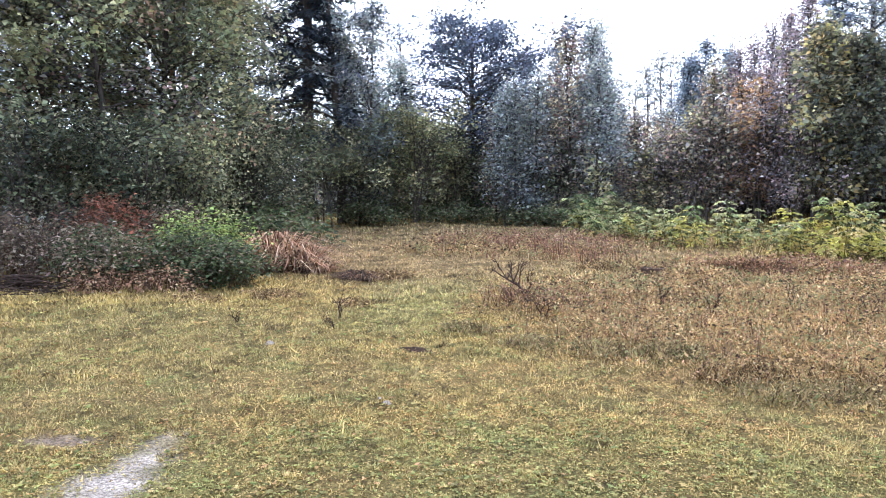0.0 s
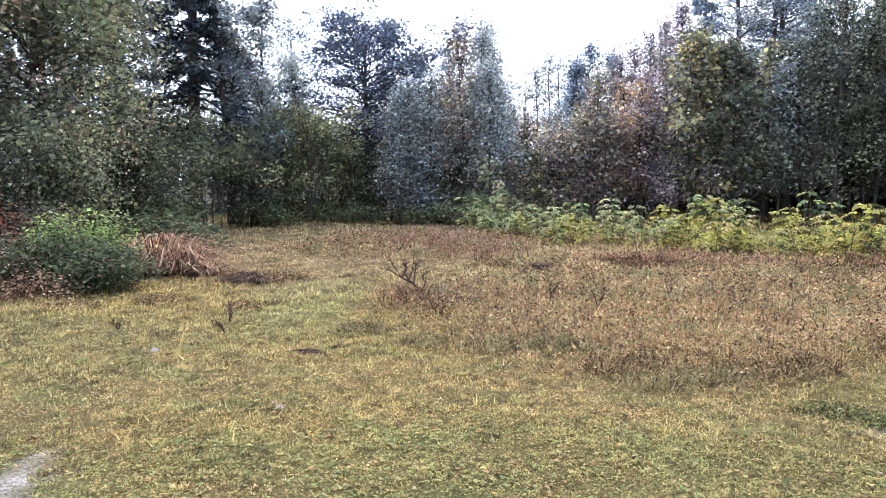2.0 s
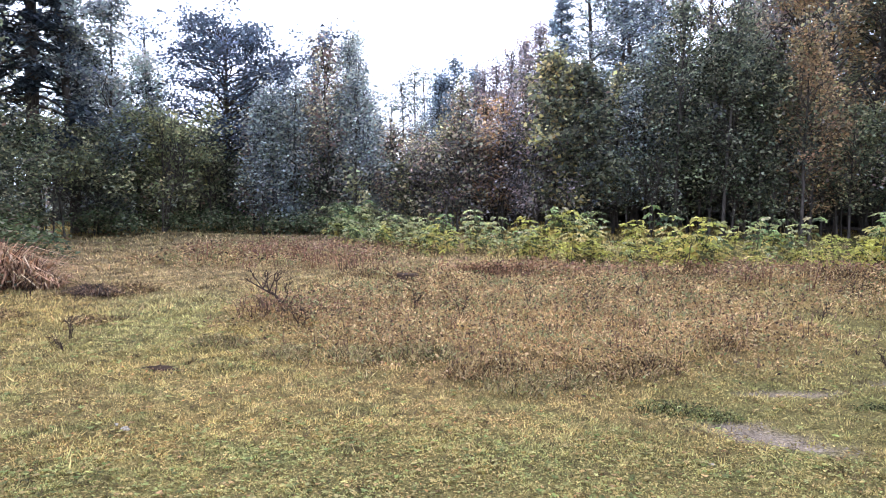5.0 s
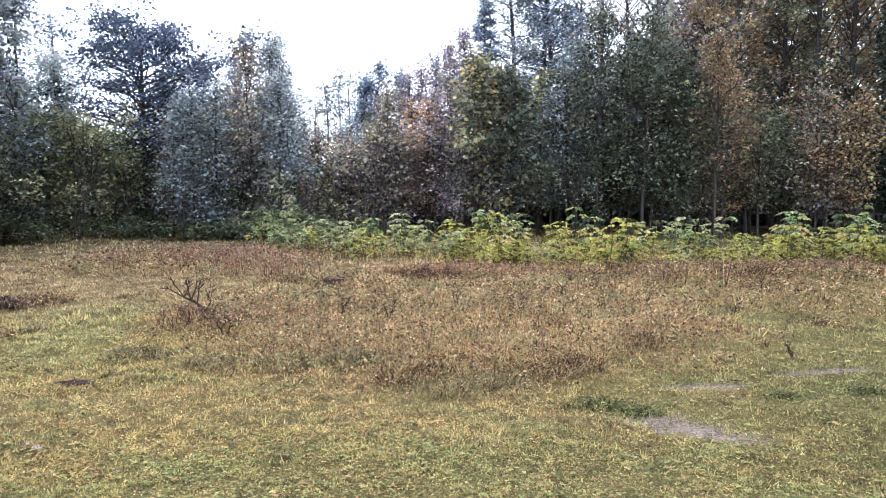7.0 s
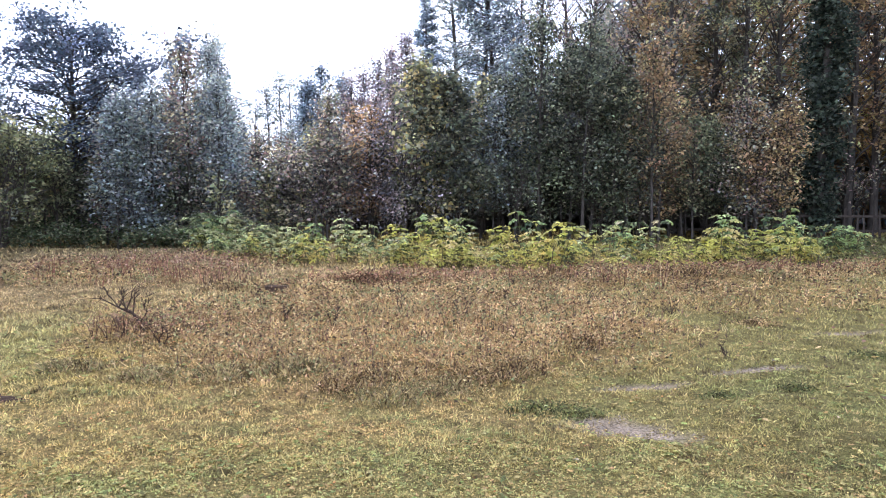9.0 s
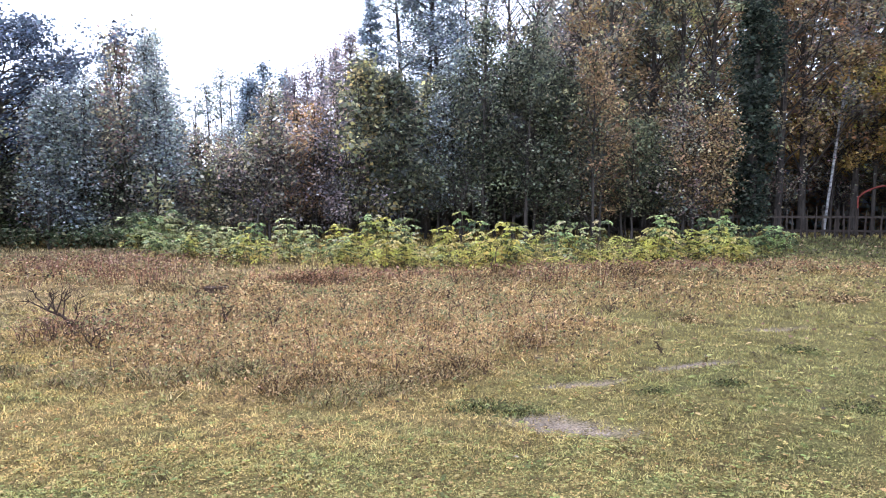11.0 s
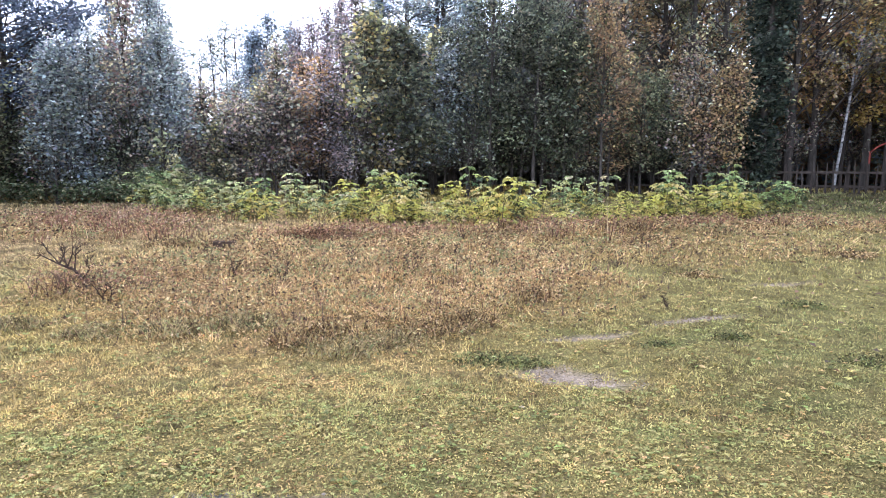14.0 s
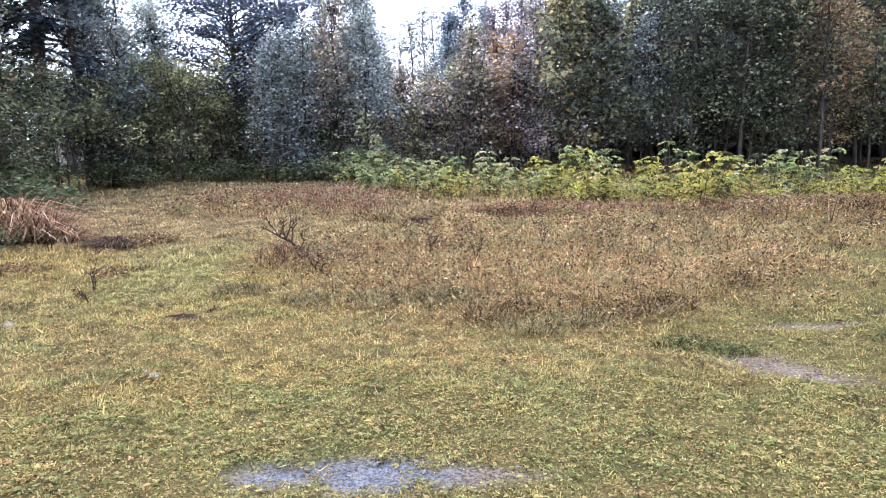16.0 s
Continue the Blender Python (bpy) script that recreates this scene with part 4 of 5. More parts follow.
def build_far_wood():
    """The wood behind, as one mass of leaves with stems, and unseen leaves that block light."""
    rng = np.random.default_rng(8)
    n = 145000
    b = np.where(rng.uniform(size=n) < 0.42, rng.uniform(-68, 56, n), rng.uniform(11, 56, n))
    d = rng.uniform(33, 46, n) + 2.5 * (b > 30) - 10 * (b < -43)
    roof = np.interp(b, (-68, -50, -38, -34, -30, -26, -18, -12, -10, -8, -6, 0, 4, 7, 9, 12, 15, 20, 30, 56), (12, 13, 11, 9.0, 4.6, 4.2, 4.0, 3.6, 2.8, 2.9, 3.6, 4.8, 5.6, 6.5, 6.8, 5.4, 8.5, 13.5, 17, 17))
    roof = roof * (1 + 0.12 * np.sin(b * 2.3) + 0.07 * np.sin(b * 6.1 + 1))
    z = roof * rng.uniform(0, 1, n) ** 1.05
    br = np.radians(b)
    at = np.c_[d * np.sin(br), d * np.cos(br), z]
    a = rng.uniform(0, 6.28, n)
    way = np.c_[np.cos(a), np.sin(a), rng.normal(-0.2, 0.5, n)]
    up = np.c_[rng.normal(0, 0.6, (n, 2)), rng.uniform(0.3, 1, n)]
    c = pick(rng, GREYGREEN, n)
    east = np.clip((b - 14) / 10, 0, 1)[:, None] * (rng.uniform(size=(n, 1)) < 0.7)
    c = c * (1 - east) + pick(rng, RUSSET, n) * east
    s = rng.uniform(0.2, 0.42, n)
    v, f, c = small_leaves(rng, at, way, up, s, s * 0.9, c)
    m = 40000
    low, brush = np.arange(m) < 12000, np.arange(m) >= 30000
    # Beyond 56 degrees: leaves out of view, added to darken the right lawn
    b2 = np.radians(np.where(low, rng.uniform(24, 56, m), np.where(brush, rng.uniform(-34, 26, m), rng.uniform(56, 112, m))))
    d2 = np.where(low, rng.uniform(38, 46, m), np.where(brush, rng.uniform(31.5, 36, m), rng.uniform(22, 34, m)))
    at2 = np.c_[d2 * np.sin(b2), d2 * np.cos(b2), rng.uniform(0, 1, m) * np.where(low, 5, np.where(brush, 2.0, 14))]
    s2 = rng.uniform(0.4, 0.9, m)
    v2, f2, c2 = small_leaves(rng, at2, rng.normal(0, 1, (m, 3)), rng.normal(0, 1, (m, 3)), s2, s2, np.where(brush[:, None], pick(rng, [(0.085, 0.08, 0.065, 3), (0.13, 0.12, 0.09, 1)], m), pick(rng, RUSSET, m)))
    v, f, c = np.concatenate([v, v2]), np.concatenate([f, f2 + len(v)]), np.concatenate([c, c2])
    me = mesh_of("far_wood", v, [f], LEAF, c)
    tagged(new("far_wood", me), "dense mixed autumn woodland behind the meadow, with added unseen leaves blocking light", "woodland", kind="stuff")


build_far_wood()


# ---------------------------------------------------------------- tall green plants in front of the wood
def elder(seed, top_palette, low_palette, h, stems):
    """A tall herb: upright stems, whorls of arching leafstalks with drooping lobed leaflets, yellowing from below."""
    rng = np.random.default_rng(seed)
    thing = new("dwarf_elder")
    for s in range(stems):
        at, way, up, size, col = [], [], [], [], []
        tilt = rng.normal(0, 0.16, 2)
        top = h * (1.0 if s == 0 else rng.uniform(0.6, 0.98))
        u = np.linspace(0, 1, 6)
        foot = np.array([*rng.normal(0, 0.17, 2), 0])
        axis = foot + np.c_[tilt[0] * top * u, tilt[1] * top * u, top * u]
        st = Tubes(5)
        st.add(axis, 0.012 * (1 - 0.6 * u))
        turn = rng.uniform(0, 3)
        for q in range(6):
            w = 0.26 + 0.74 * q / 5
            base = foot + np.array([tilt[0] * top * w, tilt[1] * top * w, top * w])
            count = 3 if q == 5 else 2
            for side in range(count):
                if rng.random() < 0.55 * (1 - w):
                    continue
                a = turn + q * 1.57 + side * 2 * math.pi / count + rng.normal(0, 0.25)
                out = np.array([math.cos(a), math.sin(a), 0.0])
                reach = rng.uniform(0.18, 0.34) * (1.15 - 0.35 * w)
                tone = pick(rng, top_palette if rng.random() < w * 1.3 - 0.1 else low_palette, 1)[0]
                for k in range(0, 7):
                    f = 1.0 if k == 6 else 0.4 + 0.25 * (k // 2)
                    cross = np.array([-out[1], out[0], 0]) * (0 if k == 6 else (1 if k % 2 else -1))
                    at.append(base + out * reach * f + np.array([0, 0, reach * (0.62 * f - 0.75 * f * f)]))
                    way.append(out * (0.55 if k < 6 else 1) + cross * 0.85 + np.array([0, 0, -0.3]) + rng.normal(0, 0.22, 3))
                    up.append(np.array([0, 0, 1.0]) + rng.normal(0, 0.45, 3))
                    size.append(rng.uniform(0.08, 0.14) * (0.8 + 0.2 * w))
                    col.append(tone * rng.uniform(0.6, 1.2))
        stalk = child("stem", st.mesh("stem", DRY, (0.13, 0.11, 0.06)), thing)
        at, way, up, size, col = map(np.array, (at, way, up, size, col))
        v, f, c = leaves(rng, at, way, up, size, size * 0.62, col)
        child("foliage", mesh_of("foliage", v, [f], LEAF, c), stalk)
    return tagged(thing, "tall herb with drooping yellow-green compound leaves", "plant", "tall green plants")


E_YELLOW = [(0.577, 0.513, 0.139, 5), (0.462, 0.447, 0.121, 4), (0.673, 0.578, 0.226, 2), (0.096, 0.103, 0.034, 3)]
E_LOW = [(0.558, 0.433, 0.124, 5), (0.443, 0.396, 0.116, 3), (0.365, 0.199, 0.092, 1.5), (0.086, 0.077, 0.033, 3.5)]
E_GREEN = [(0.243, 0.310, 0.124, 5), (0.343, 0.395, 0.166, 3), (0.063, 0.095, 0.041, 3), (0.433, 0.429, 0.150, 1.5)]
E_PALE = [(0.426, 0.446, 0.207, 4), (0.314, 0.352, 0.150, 4), (0.519, 0.515, 0.278, 2), (0.074, 0.095, 0.039, 3)]


def build_elders():
    rng = random.Random(11)
    kinds = [elder(400, E_YELLOW, E_LOW, 0.95, 3), elder(401, E_GREEN, E_YELLOW, 1.1, 3), elder(402, E_PALE, E_YELLOW, 1.0, 4), elder(403, E_YELLOW, E_LOW, 0.8, 3),
             elder(404, E_GREEN, E_PALE, 1.0, 4), elder(405, E_PALE, E_YELLOW, 1.15, 3), elder(406, E_PALE, E_LOW, 0.9, 2), elder(407, E_GREEN, E_YELLOW, 1.2, 2)]
    front = [(-5.0, 18.5), (-3.8, 17.0), (-2.0, 15.5), (0.6, 14.3), (3.2, 13.5), (5.5, 13.3), (7.8, 13.3), (10.1, 14.6)]
    seg = [math.dist(a, b) for a, b in zip(front, front[1:])]
    first = True
    n = 170
    used = set()
    middles = [(k + rng.uniform(0.2, 0.8)) / 26 for k in range(26)]
    for i in range(n):
        s_all = min(0.999, max(0.0, rng.choice(middles) + rng.gauss(0, 0.013)))
        s = s_all * sum(seg)
        k = 0
        while s > seg[k]:
            s -= seg[k]
            k += 1
        a, b = front[k], front[k + 1]
        f = s / seg[k]
        back_off = rng.random() ** 1.2 * 2.4 + 0.35 * math.sin(s_all * 40)
        x = a[0] + (b[0] - a[0]) * f + back_off * 0.1
        y = a[1] + (b[1] - a[1]) * f + back_off
        near = back_off < 1.2
        gold, pale = 0.45 < s_all < 0.9, s_all < 0.4
        j = rng.choice((2, 5, 6, 4, 2, 0)) if pale else rng.choice((0, 0, 3, 3, 0 if gold else 2, 6)) if near else rng.choice((1, 0 if gold else 2, 5, 3 if gold else 4, 0, 7, 3 if gold else 6))
        size = (0.56 + 0.5 * rng.random() ** 1.7) * (0.82 if near else 1.02) * (0.92 if s_all < 0.35 else 1.0)
        m = pose(x, y, float(relief(np.array([x]), np.array([y]))[0]), rz=rng.uniform(0, 360)) @ Matrix.Scale(size, 4)
        if j in used:
            copy_thing(kinds[j], m)
        else:
            kinds[j].matrix_basis = m
            kinds[j].scale = (1, 1, 1)
            used.add(j)

    for x, y, size in ((9.5, 14.7, 0.85), (9.9, 14.9, 0.9), (10.2, 14.8, 0.75), (9.3, 15.1, 0.85)):
        copy_thing(kinds[4], pose(x, y, float(relief(np.array([x]), np.array([y]))[0]), rz=rng.uniform(0, 360)) @ Matrix.Scale(size, 4))


build_elders()


# ---------------------------------------------------------------- thickets on the near edge
def thicket(name, places, n, palette, leaf, seed, label, stem_h=1.0, category="bush", group="", arch=0.5, stems=60):
    """Arching canes over an oval of ground, set with leaves. places: (x, y, rx, ry, height)."""
    rng = np.random.default_rng(seed)
    x0, y0 = places[0][:2]
    thing = new(name)
    thing.location = (x0, y0, 0)
    st = Tubes(4)
    nodes = []
    for (x, y, rx, ry, h) in places:
        for s in range(stems // len(places)):
            a, q = rng.uniform(0, 6.28), math.sqrt(rng.uniform(0, 1)) * 0.85
            foot = np.array([x - x0 + rx * q * math.cos(a), y - y0 + ry * q * math.sin(a), 0])
            top = h * math.sqrt(max(0.1, 1 - q * q)) * rng.uniform(0.75, 1.15)
            b = rng.uniform(0, 6.28)
            u = np.linspace(0, 1, 7)
            run = arch * rng.uniform(0.5, 1.4)
            cane = foot + np.c_[np.cos(b) * run * u, np.sin(b) * run * u, top * np.sin(u * 2.2) / 0.95]
            st.add(cane, 0.007 * (1 - 0.6 * u))
            nodes += list(cane[1:])
    nodes = np.array(nodes)
    i = rng.integers(0, len(nodes), n)
    at = nodes[i] + rng.normal(0, 0.13, (n, 3)) * (1, 1, 0.8)
    at[:, 2] = np.maximum(at[:, 2], 0.03)
    a = rng.uniform(0, 6.28, n)
    way = np.c_[np.cos(a), np.sin(a), rng.normal(-0.2, 0.35, n)]
    up = np.c_[rng.normal(0, 0.4, (n, 2)), np.ones(n)]
    s = leaf * rng.uniform(0.6, 1.4, n)
    v, f, c = leaves(rng, at, way, up, s, s * 0.65, pick(rng, palette, n))
    tagged(child("cane_tangle", st.mesh("cane_tangle", DRY, (0.12, 0.075, 0.05)), thing), kind="stuff")
    child("foliage", mesh_of("foliage", v, [f], LEAF, c), thing)
    return tagged(thing, label, category, group)


BRAMBLE = [(0.085, 0.118, 0.055, 5), (0.13, 0.16, 0.078, 4), (0.035, 0.048, 0.025, 5), (0.22, 0.21, 0.14, 1), (0.15, 0.10, 0.07, 0.8)]
WITHERED = [(0.27, 0.20, 0.145, 4), (0.20, 0.165, 0.11, 4), (0.42, 0.34, 0.26, 2.5), (0.09, 0.08, 0.055, 3)]
thicket("bramble", [(-8.25, 8.15, 0.85, 0.6, 0.72), (-7.55, 8.1, 0.6, 0.5, 0.55)], 8000, BRAMBLE, 0.062, 500, "dark green bramble thicket on the meadow", stems=140, arch=0.32)
thicket("bramble", [(-9.3, 7.55, 0.85, 0.6, 0.72)], 6000, [*BRAMBLE[:3], *WITHERED[:3]], 0.062, 507, "half withered bramble thicket on the meadow", stems=110, arch=0.32)
thicket("fern", [(-8.75, 8.75, 0.5, 0.3, 0.95), (-8.1, 8.8, 0.5, 0.3, 0.86)], 3800, [(0.36, 0.45, 0.14, 5), (0.20, 0.28, 0.09, 3), (0.06, 0.09, 0.035, 3)], 0.066, 501, "bright green ferny shrub in the bramble", stems=40, arch=0.3)
thicket("bramble", [(-10.4, 7.6, 0.9, 0.7, 0.85), (-11.4, 7.2, 0.9, 0.7, 0.95)], 5000, WITHERED, 0.06, 502, "withered brown bramble thicket", stems=150, arch=0.35)
thicket("red_bush", [(-10.9, 8.9, 1.1, 0.6, 1.15)], 4800, [(0.42, 0.17, 0.105, 5), (0.32, 0.17, 0.11, 4), (0.12, 0.085, 0.055, 3)], 0.07, 503, "rust red autumn bush", stems=110, arch=0.35)
thicket("bramble", [(-10.2, 9.6, 0.9, 0.6, 0.95)], 3800, WITHERED, 0.07, 508, "withered brown bramble thicket", stems=90, arch=0.35)
thicket("dry_weed", [(-7.9, 7.35, 0.7, 0.22, 0.26), (-8.8, 6.95, 0.6, 0.2, 0.2)], 1400, [(0.42, 0.255, 0.15, 5), (0.30, 0.175, 0.11, 4), (0.50, 0.36, 0.22, 2)], 0.05, 509, "russet dead weeds before the bramble", stems=90, arch=0.2)
thicket("bramble", [(-9.6, 11.8, 1.6, 1.0, 0.8), (-11.4, 13.2, 1.6, 1.2, 1.0), (-13.0, 15.5, 1.5, 1.5, 1.0)], 8000, BRAMBLE, 0.1, 504, "low bramble at the foot of the trees", stems=130)
thicket("bramble", [(-15.0, 19.0, 1.5, 1.5, 0.9), (-13.5, 23.2, 1.6, 1.2, 0.8), (-11.0, 24.4, 1.5, 1.0, 0.8)], 7000, BRAMBLE, 0.12, 505, "low bramble at the foot of the trees", stems=110)
thicket("bramble", [(-8.0, 24.8, 1.7, 1.0, 0.8), (-5.5, 23.0, 1.3, 1.0, 0.9)], 5000, OLIVE, 0.12, 506, "low scrub at the foot of the wood", stems=80)

thicket("bramble", [(-12.6, 20.8, 1.5, 0.7, 0.75), (-10.0, 22.3, 1.6, 0.7, 0.65), (-7.2, 22.4, 1.5, 0.6, 0.55)], 4200, [*OLIVE[:3], *BRAMBLE[:2]], 0.11, 510, "low scrub at the foot of the wood", stems=110)


def straw_clump(name, x, y, rx, ry, h, n, palette, seed, label, droop=1.0, loose=0.35, wide=0.011):
    """A heap of dead grass whose long blades bow outwards."""
    rng = np.random.default_rng(seed)
    a, q = rng.uniform(0, 6.28, n), np.sqrt(rng.uniform(0, 1, n))
    foot = np.c_[np.cos(a) * rx * q * 0.75, np.sin(a) * ry * q * 0.75, np.zeros(n)]
    out = np.c_[np.cos(a), np.sin(a), np.zeros(n)] + rng.normal(0, loose, (n, 3)) * (1, 1, 0)
    hh = h * np.sqrt(np.maximum(0.12, 1 - q * q * 0.8)) * rng.uniform(0.6, 1.15, n)
    run = hh * rng.uniform(0.2, 0.8, n) * droop
    side = np.c_[-np.sin(a), np.cos(a), np.zeros(n)] * wide
    c = pick(rng, palette, n)
    v = np.empty((n, 5, 3))
    v[:, 0], v[:, 1] = foot - side, foot + side
    mid = foot + out * run[:, None] * 0.45 + np.c_[np.zeros((n, 2)), hh]
    v[:, 2], v[:, 3] = mid + side * 0.8, mid - side * 0.8
    v[:, 4] = foot + out * run[:, None] * 1.25 + np.c_[np.zeros((n, 2)), hh * rng.uniform(0.35, 0.95, n)]
    b = np.arange(n)[:, None] * 5
    me = mesh_of(name, v.reshape(-1, 3), [b + [0, 1, 2, 3], b + [3, 2, 4]], DRY, np.repeat(c, 5, 0))
    ob = new(name, me)
    ob.location = (x, y, float(relief(np.array([x]), np.array([y]))[0]) - 0.02)
    return tagged(ob, label, "grass clump")


STRAW = [(0.46, 0.29, 0.18, 5), (0.32, 0.19, 0.115, 4), (0.10, 0.06, 0.042, 5), (0.60, 0.45, 0.31, 2)]
straw_clump("straw_clump", -8.05, 10.0, 0.55, 0.5, 0.68, 1500, STRAW, 520, "heap of orange-brown dead grass bowing over", 1.0, 1.5, 0.012)
straw_clump("straw_clump", -7.5, 9.95, 0.5, 0.4, 0.50, 900, STRAW, 521, "low clump of orange-brown dead grass", 1.0, 1.6, 0.012)
straw_clump("straw_clump", -7.0, 9.9, 0.35, 0.3, 0.26, 420, STRAW, 524, "low clump of orange-brown dead grass", 1.0, 1.6, 0.012)


# ---------------------------------------------------------------- dead shrub, heaps and small things
def branchy(name, x, y, stems, seed, h, spread, label, category, mat, n_side=9, r=0.012, heading=None):
    """A leafless branching plant."""
    rng = np.random.default_rng(seed)
    tb = Tubes(5)
    for s in range(stems):
        a = rng.uniform(0, 6.28) if heading is None else heading + rng.normal(0, 0.35)
        t = np.linspace(0, 1, 7)
        run = spread * rng.uniform(0.4, 1)
        foot = np.array([*rng.normal(0, 0.02, 2), 0])
        main = foot + np.c_[np.cos(a) * run * t, np.sin(a) * run * t, h * rng.uniform(0.6, 1) * t] + rng.normal(0, 0.02, (7, 3)) * t[:, None]
        tb.add(main, r * (1 - 0.8 * t))
        for q in range(n_side):
            k = rng.integers(2, 7)
            b = a + rng.uniform(-1.6, 1.6)
            ln = h * rng.uniform(0.15, 0.4)
            e = main[k] + np.array([np.cos(b) * ln, np.sin(b) * ln, ln * rng.uniform(0.2, 1)])
            mid = (main[k] + e) / 2 + rng.normal(0, 0.02, 3)
            tb.add([main[k], mid, e], [r * 0.45, r * 0.3, r * 0.15], 4)
    ob = new(name, tb.mesh(name, mat))
    ob.location = (x, y, float(relief(np.array([x]), np.array([y]))[0]) - 0.02)
    return tagged(ob, label, category)


def heap(name, x, y, rx, ry, h, seed, mat, label, category):
    """A low lumpy heap."""
    bm = bmesh.new()
    bmesh.ops.create_icosphere(bm, subdivisions=4, radius=1)
    for v in bm.verts:
        w = noise.fractal(v.co * 2.2 + Vector((seed, 0, 0)), 1.0, 2.0, 4)
        f = 1 + 0.35 * w
        v.co = Vector((v.co.x * rx * f, v.co.y * ry * f, max(-0.06, v.co.z * h * (1 + 0.7 * w))))
    me = bpy.data.meshes.new(name)
    bm.to_mesh(me)
    bm.free()
    me.materials.append(mat)
    for p in me.polygons:
        p.use_smooth = True
    ob = new(name, me)
    ob.location = (x, y, float(relief(np.array([x]), np.array([y]))[0]))
    return tagged(ob, label, category)


heap("soil_mound", -5.95, 9.5, 0.34, 0.22, 0.075, 3, SOIL, "dark heap of burnt soil in the grass", "heap")
heap("soil_mound", -2.95, 5.62, 0.15, 0.05, 0.025, 5, SOIL, "small dark molehill in the grass", "heap")
ASH = [(0.07, 0.045, 0.034, 5), (0.13, 0.08, 0.055, 3), (0.03, 0.022, 0.018, 4), (0.32, 0.20, 0.12, 1.5)]
straw_clump("burnt_weed", -5.95, 9.5, 0.5, 0.3, 0.14, 1200, ASH, 522, "charred weeds on the dark heap", 2.0, 1.5, 0.008)
straw_clump("burnt_weed", -2.95, 5.6, 0.2, 0.07, 0.045, 320, ASH, 523, "charred weeds on the molehill", 2.0, 1.5, 0.006)


def build_dead_shrub(x, y):
    """One crooked bough rising to a side, forked into fine dry branches."""
    rng = np.random.default_rng(530)
    tb = Tubes(6)
    bough = np.array([(0.02, 0, -0.03), (-0.04, 0.01, 0.09), (-0.11, 0.02, 0.19), (-0.18, 0.02, 0.22), (-0.25, 0.0, 0.26), (-0.33, 0.02, 0.36)])
    tb.add(bough, [0.020, 0.018, 0.016, 0.014, 0.010, 0.004])
    for k, turn, ln in ((2, 1.5, 0.26), (3, 1.2, 0.28), (3, 1.9, 0.22), (4, 1.4, 0.2), (4, 2.6, 0.24), (5, 2.2, 0.16), (2, 2.3, 0.2), (1, 0.9, 0.2)):
        e = bough[k] + np.array([math.cos(turn), rng.uniform(-0.5, 0.5), math.sin(turn)]) * ln
        mid = (bough[k] + e) / 2 + rng.normal(0, 0.018, 3)
        tb.add([bough[k], mid, e], [0.010, 0.007, 0.003], 5)
        for q in range(5):
            s0 = mid if q % 2 else e * 0.6 + mid * 0.4
            t0 = turn + rng.uniform(-1.2, 1.2)
            f = s0 + np.array([math.cos(t0), rng.uniform(-0.6, 0.6), math.sin(t0)]) * ln * rng.uniform(0.25, 0.55)
            tb.add([s0, (s0 + f) / 2 + rng.normal(0, 0.008, 3), f], [0.005, 0.004, 0.002], 4)
    ob = new("dead_shrub", tb.mesh("dead_shrub", TWIG))
    ob.location = (x, y, float(relief(np.array([x]), np.array([y]))[0]))
    tagged(ob, "leafless dead shrub with a dark crooked bough", "shrub")


build_dead_shrub(-2.66, 7.9)
branchy("dead_shrub", -2.3, 7.35, 3, 531, 0.26, 0.22, "small leafless dead shrub", "shrub", TWIG, 8, 0.008)
RUST = [(0.30, 0.165, 0.10, 5), (0.20, 0.105, 0.07, 4), (0.40, 0.27, 0.16, 1.5)]
thicket("russet_weed", [(-2.85, 8.0, 0.5, 0.5, 0.27), (-2.2, 7.8, 0.5, 0.4, 0.18)], 1000, RUST, 0.034, 532, "russet fine-twigged weeds round the dead shrub", stems=100, arch=0.16)

# tall withered stalks at the edge of the thicket
for _k, (_x, _y, _h) in enumerate([(-11.2, 7.0, 1.25), (-10.7, 7.3, 1.1), (-10.3, 7.1, 0.95), (-11.7, 7.5, 1.35), (-10.0, 7.6, 0.9), (-11.0, 7.9, 1.3), (-12.1, 7.2, 1.2), (-9.7, 8.2, 1.0), (-10.5, 8.2, 1.15), (-12.4, 8.0, 1.4)]):
    branchy("withered_stalk", _x, _y, 5, 640 + _k, _h, 0.35, "tall withered brown stalk at the bramble thicket", "weed", (GREYWOOD, PALEWOOD)[_k % 2], 12, 0.009)["group"] = "withered stalks"

# single dark stalks standing out of the turf
for _k, (_x, _y, _h) in enumerate([(-4.55, 6.75, 0.42), (-4.2, 6.2, 0.2), (-1.2, 8.3, 0.35), (-0.6, 8.0, 0.3), (0.2, 8.6, 0.32), (0.9, 8.2, 0.28), (-1.7, 9.6, 0.3), (1.6, 9.4, 0.3), (2.6, 9.0, 0.32),
                                   (3.6, 8.7, 0.26), (2.0, 11.0, 0.3), (-3.4, 10.3, 0.3), (-6.6, 9.0, 0.4), (4.8, 10.6, 0.3), (-5.4, 6.0, 0.2), (3.3, 6.6, 0.16)]):
    branchy("weed_stalk", _x, _y, 3, 540 + _k, _h, 0.12, "dark dry weed stalk standing in the grass", "weed", TWIG, 7, 0.007)["group"] = "dry stalks"

# matted tufts lying on the turf
MAT = [(0.30, 0.235, 0.115, 5), (0.38, 0.29, 0.15, 4), (0.12, 0.09, 0.05, 4), (0.24, 0.225, 0.10, 3)]
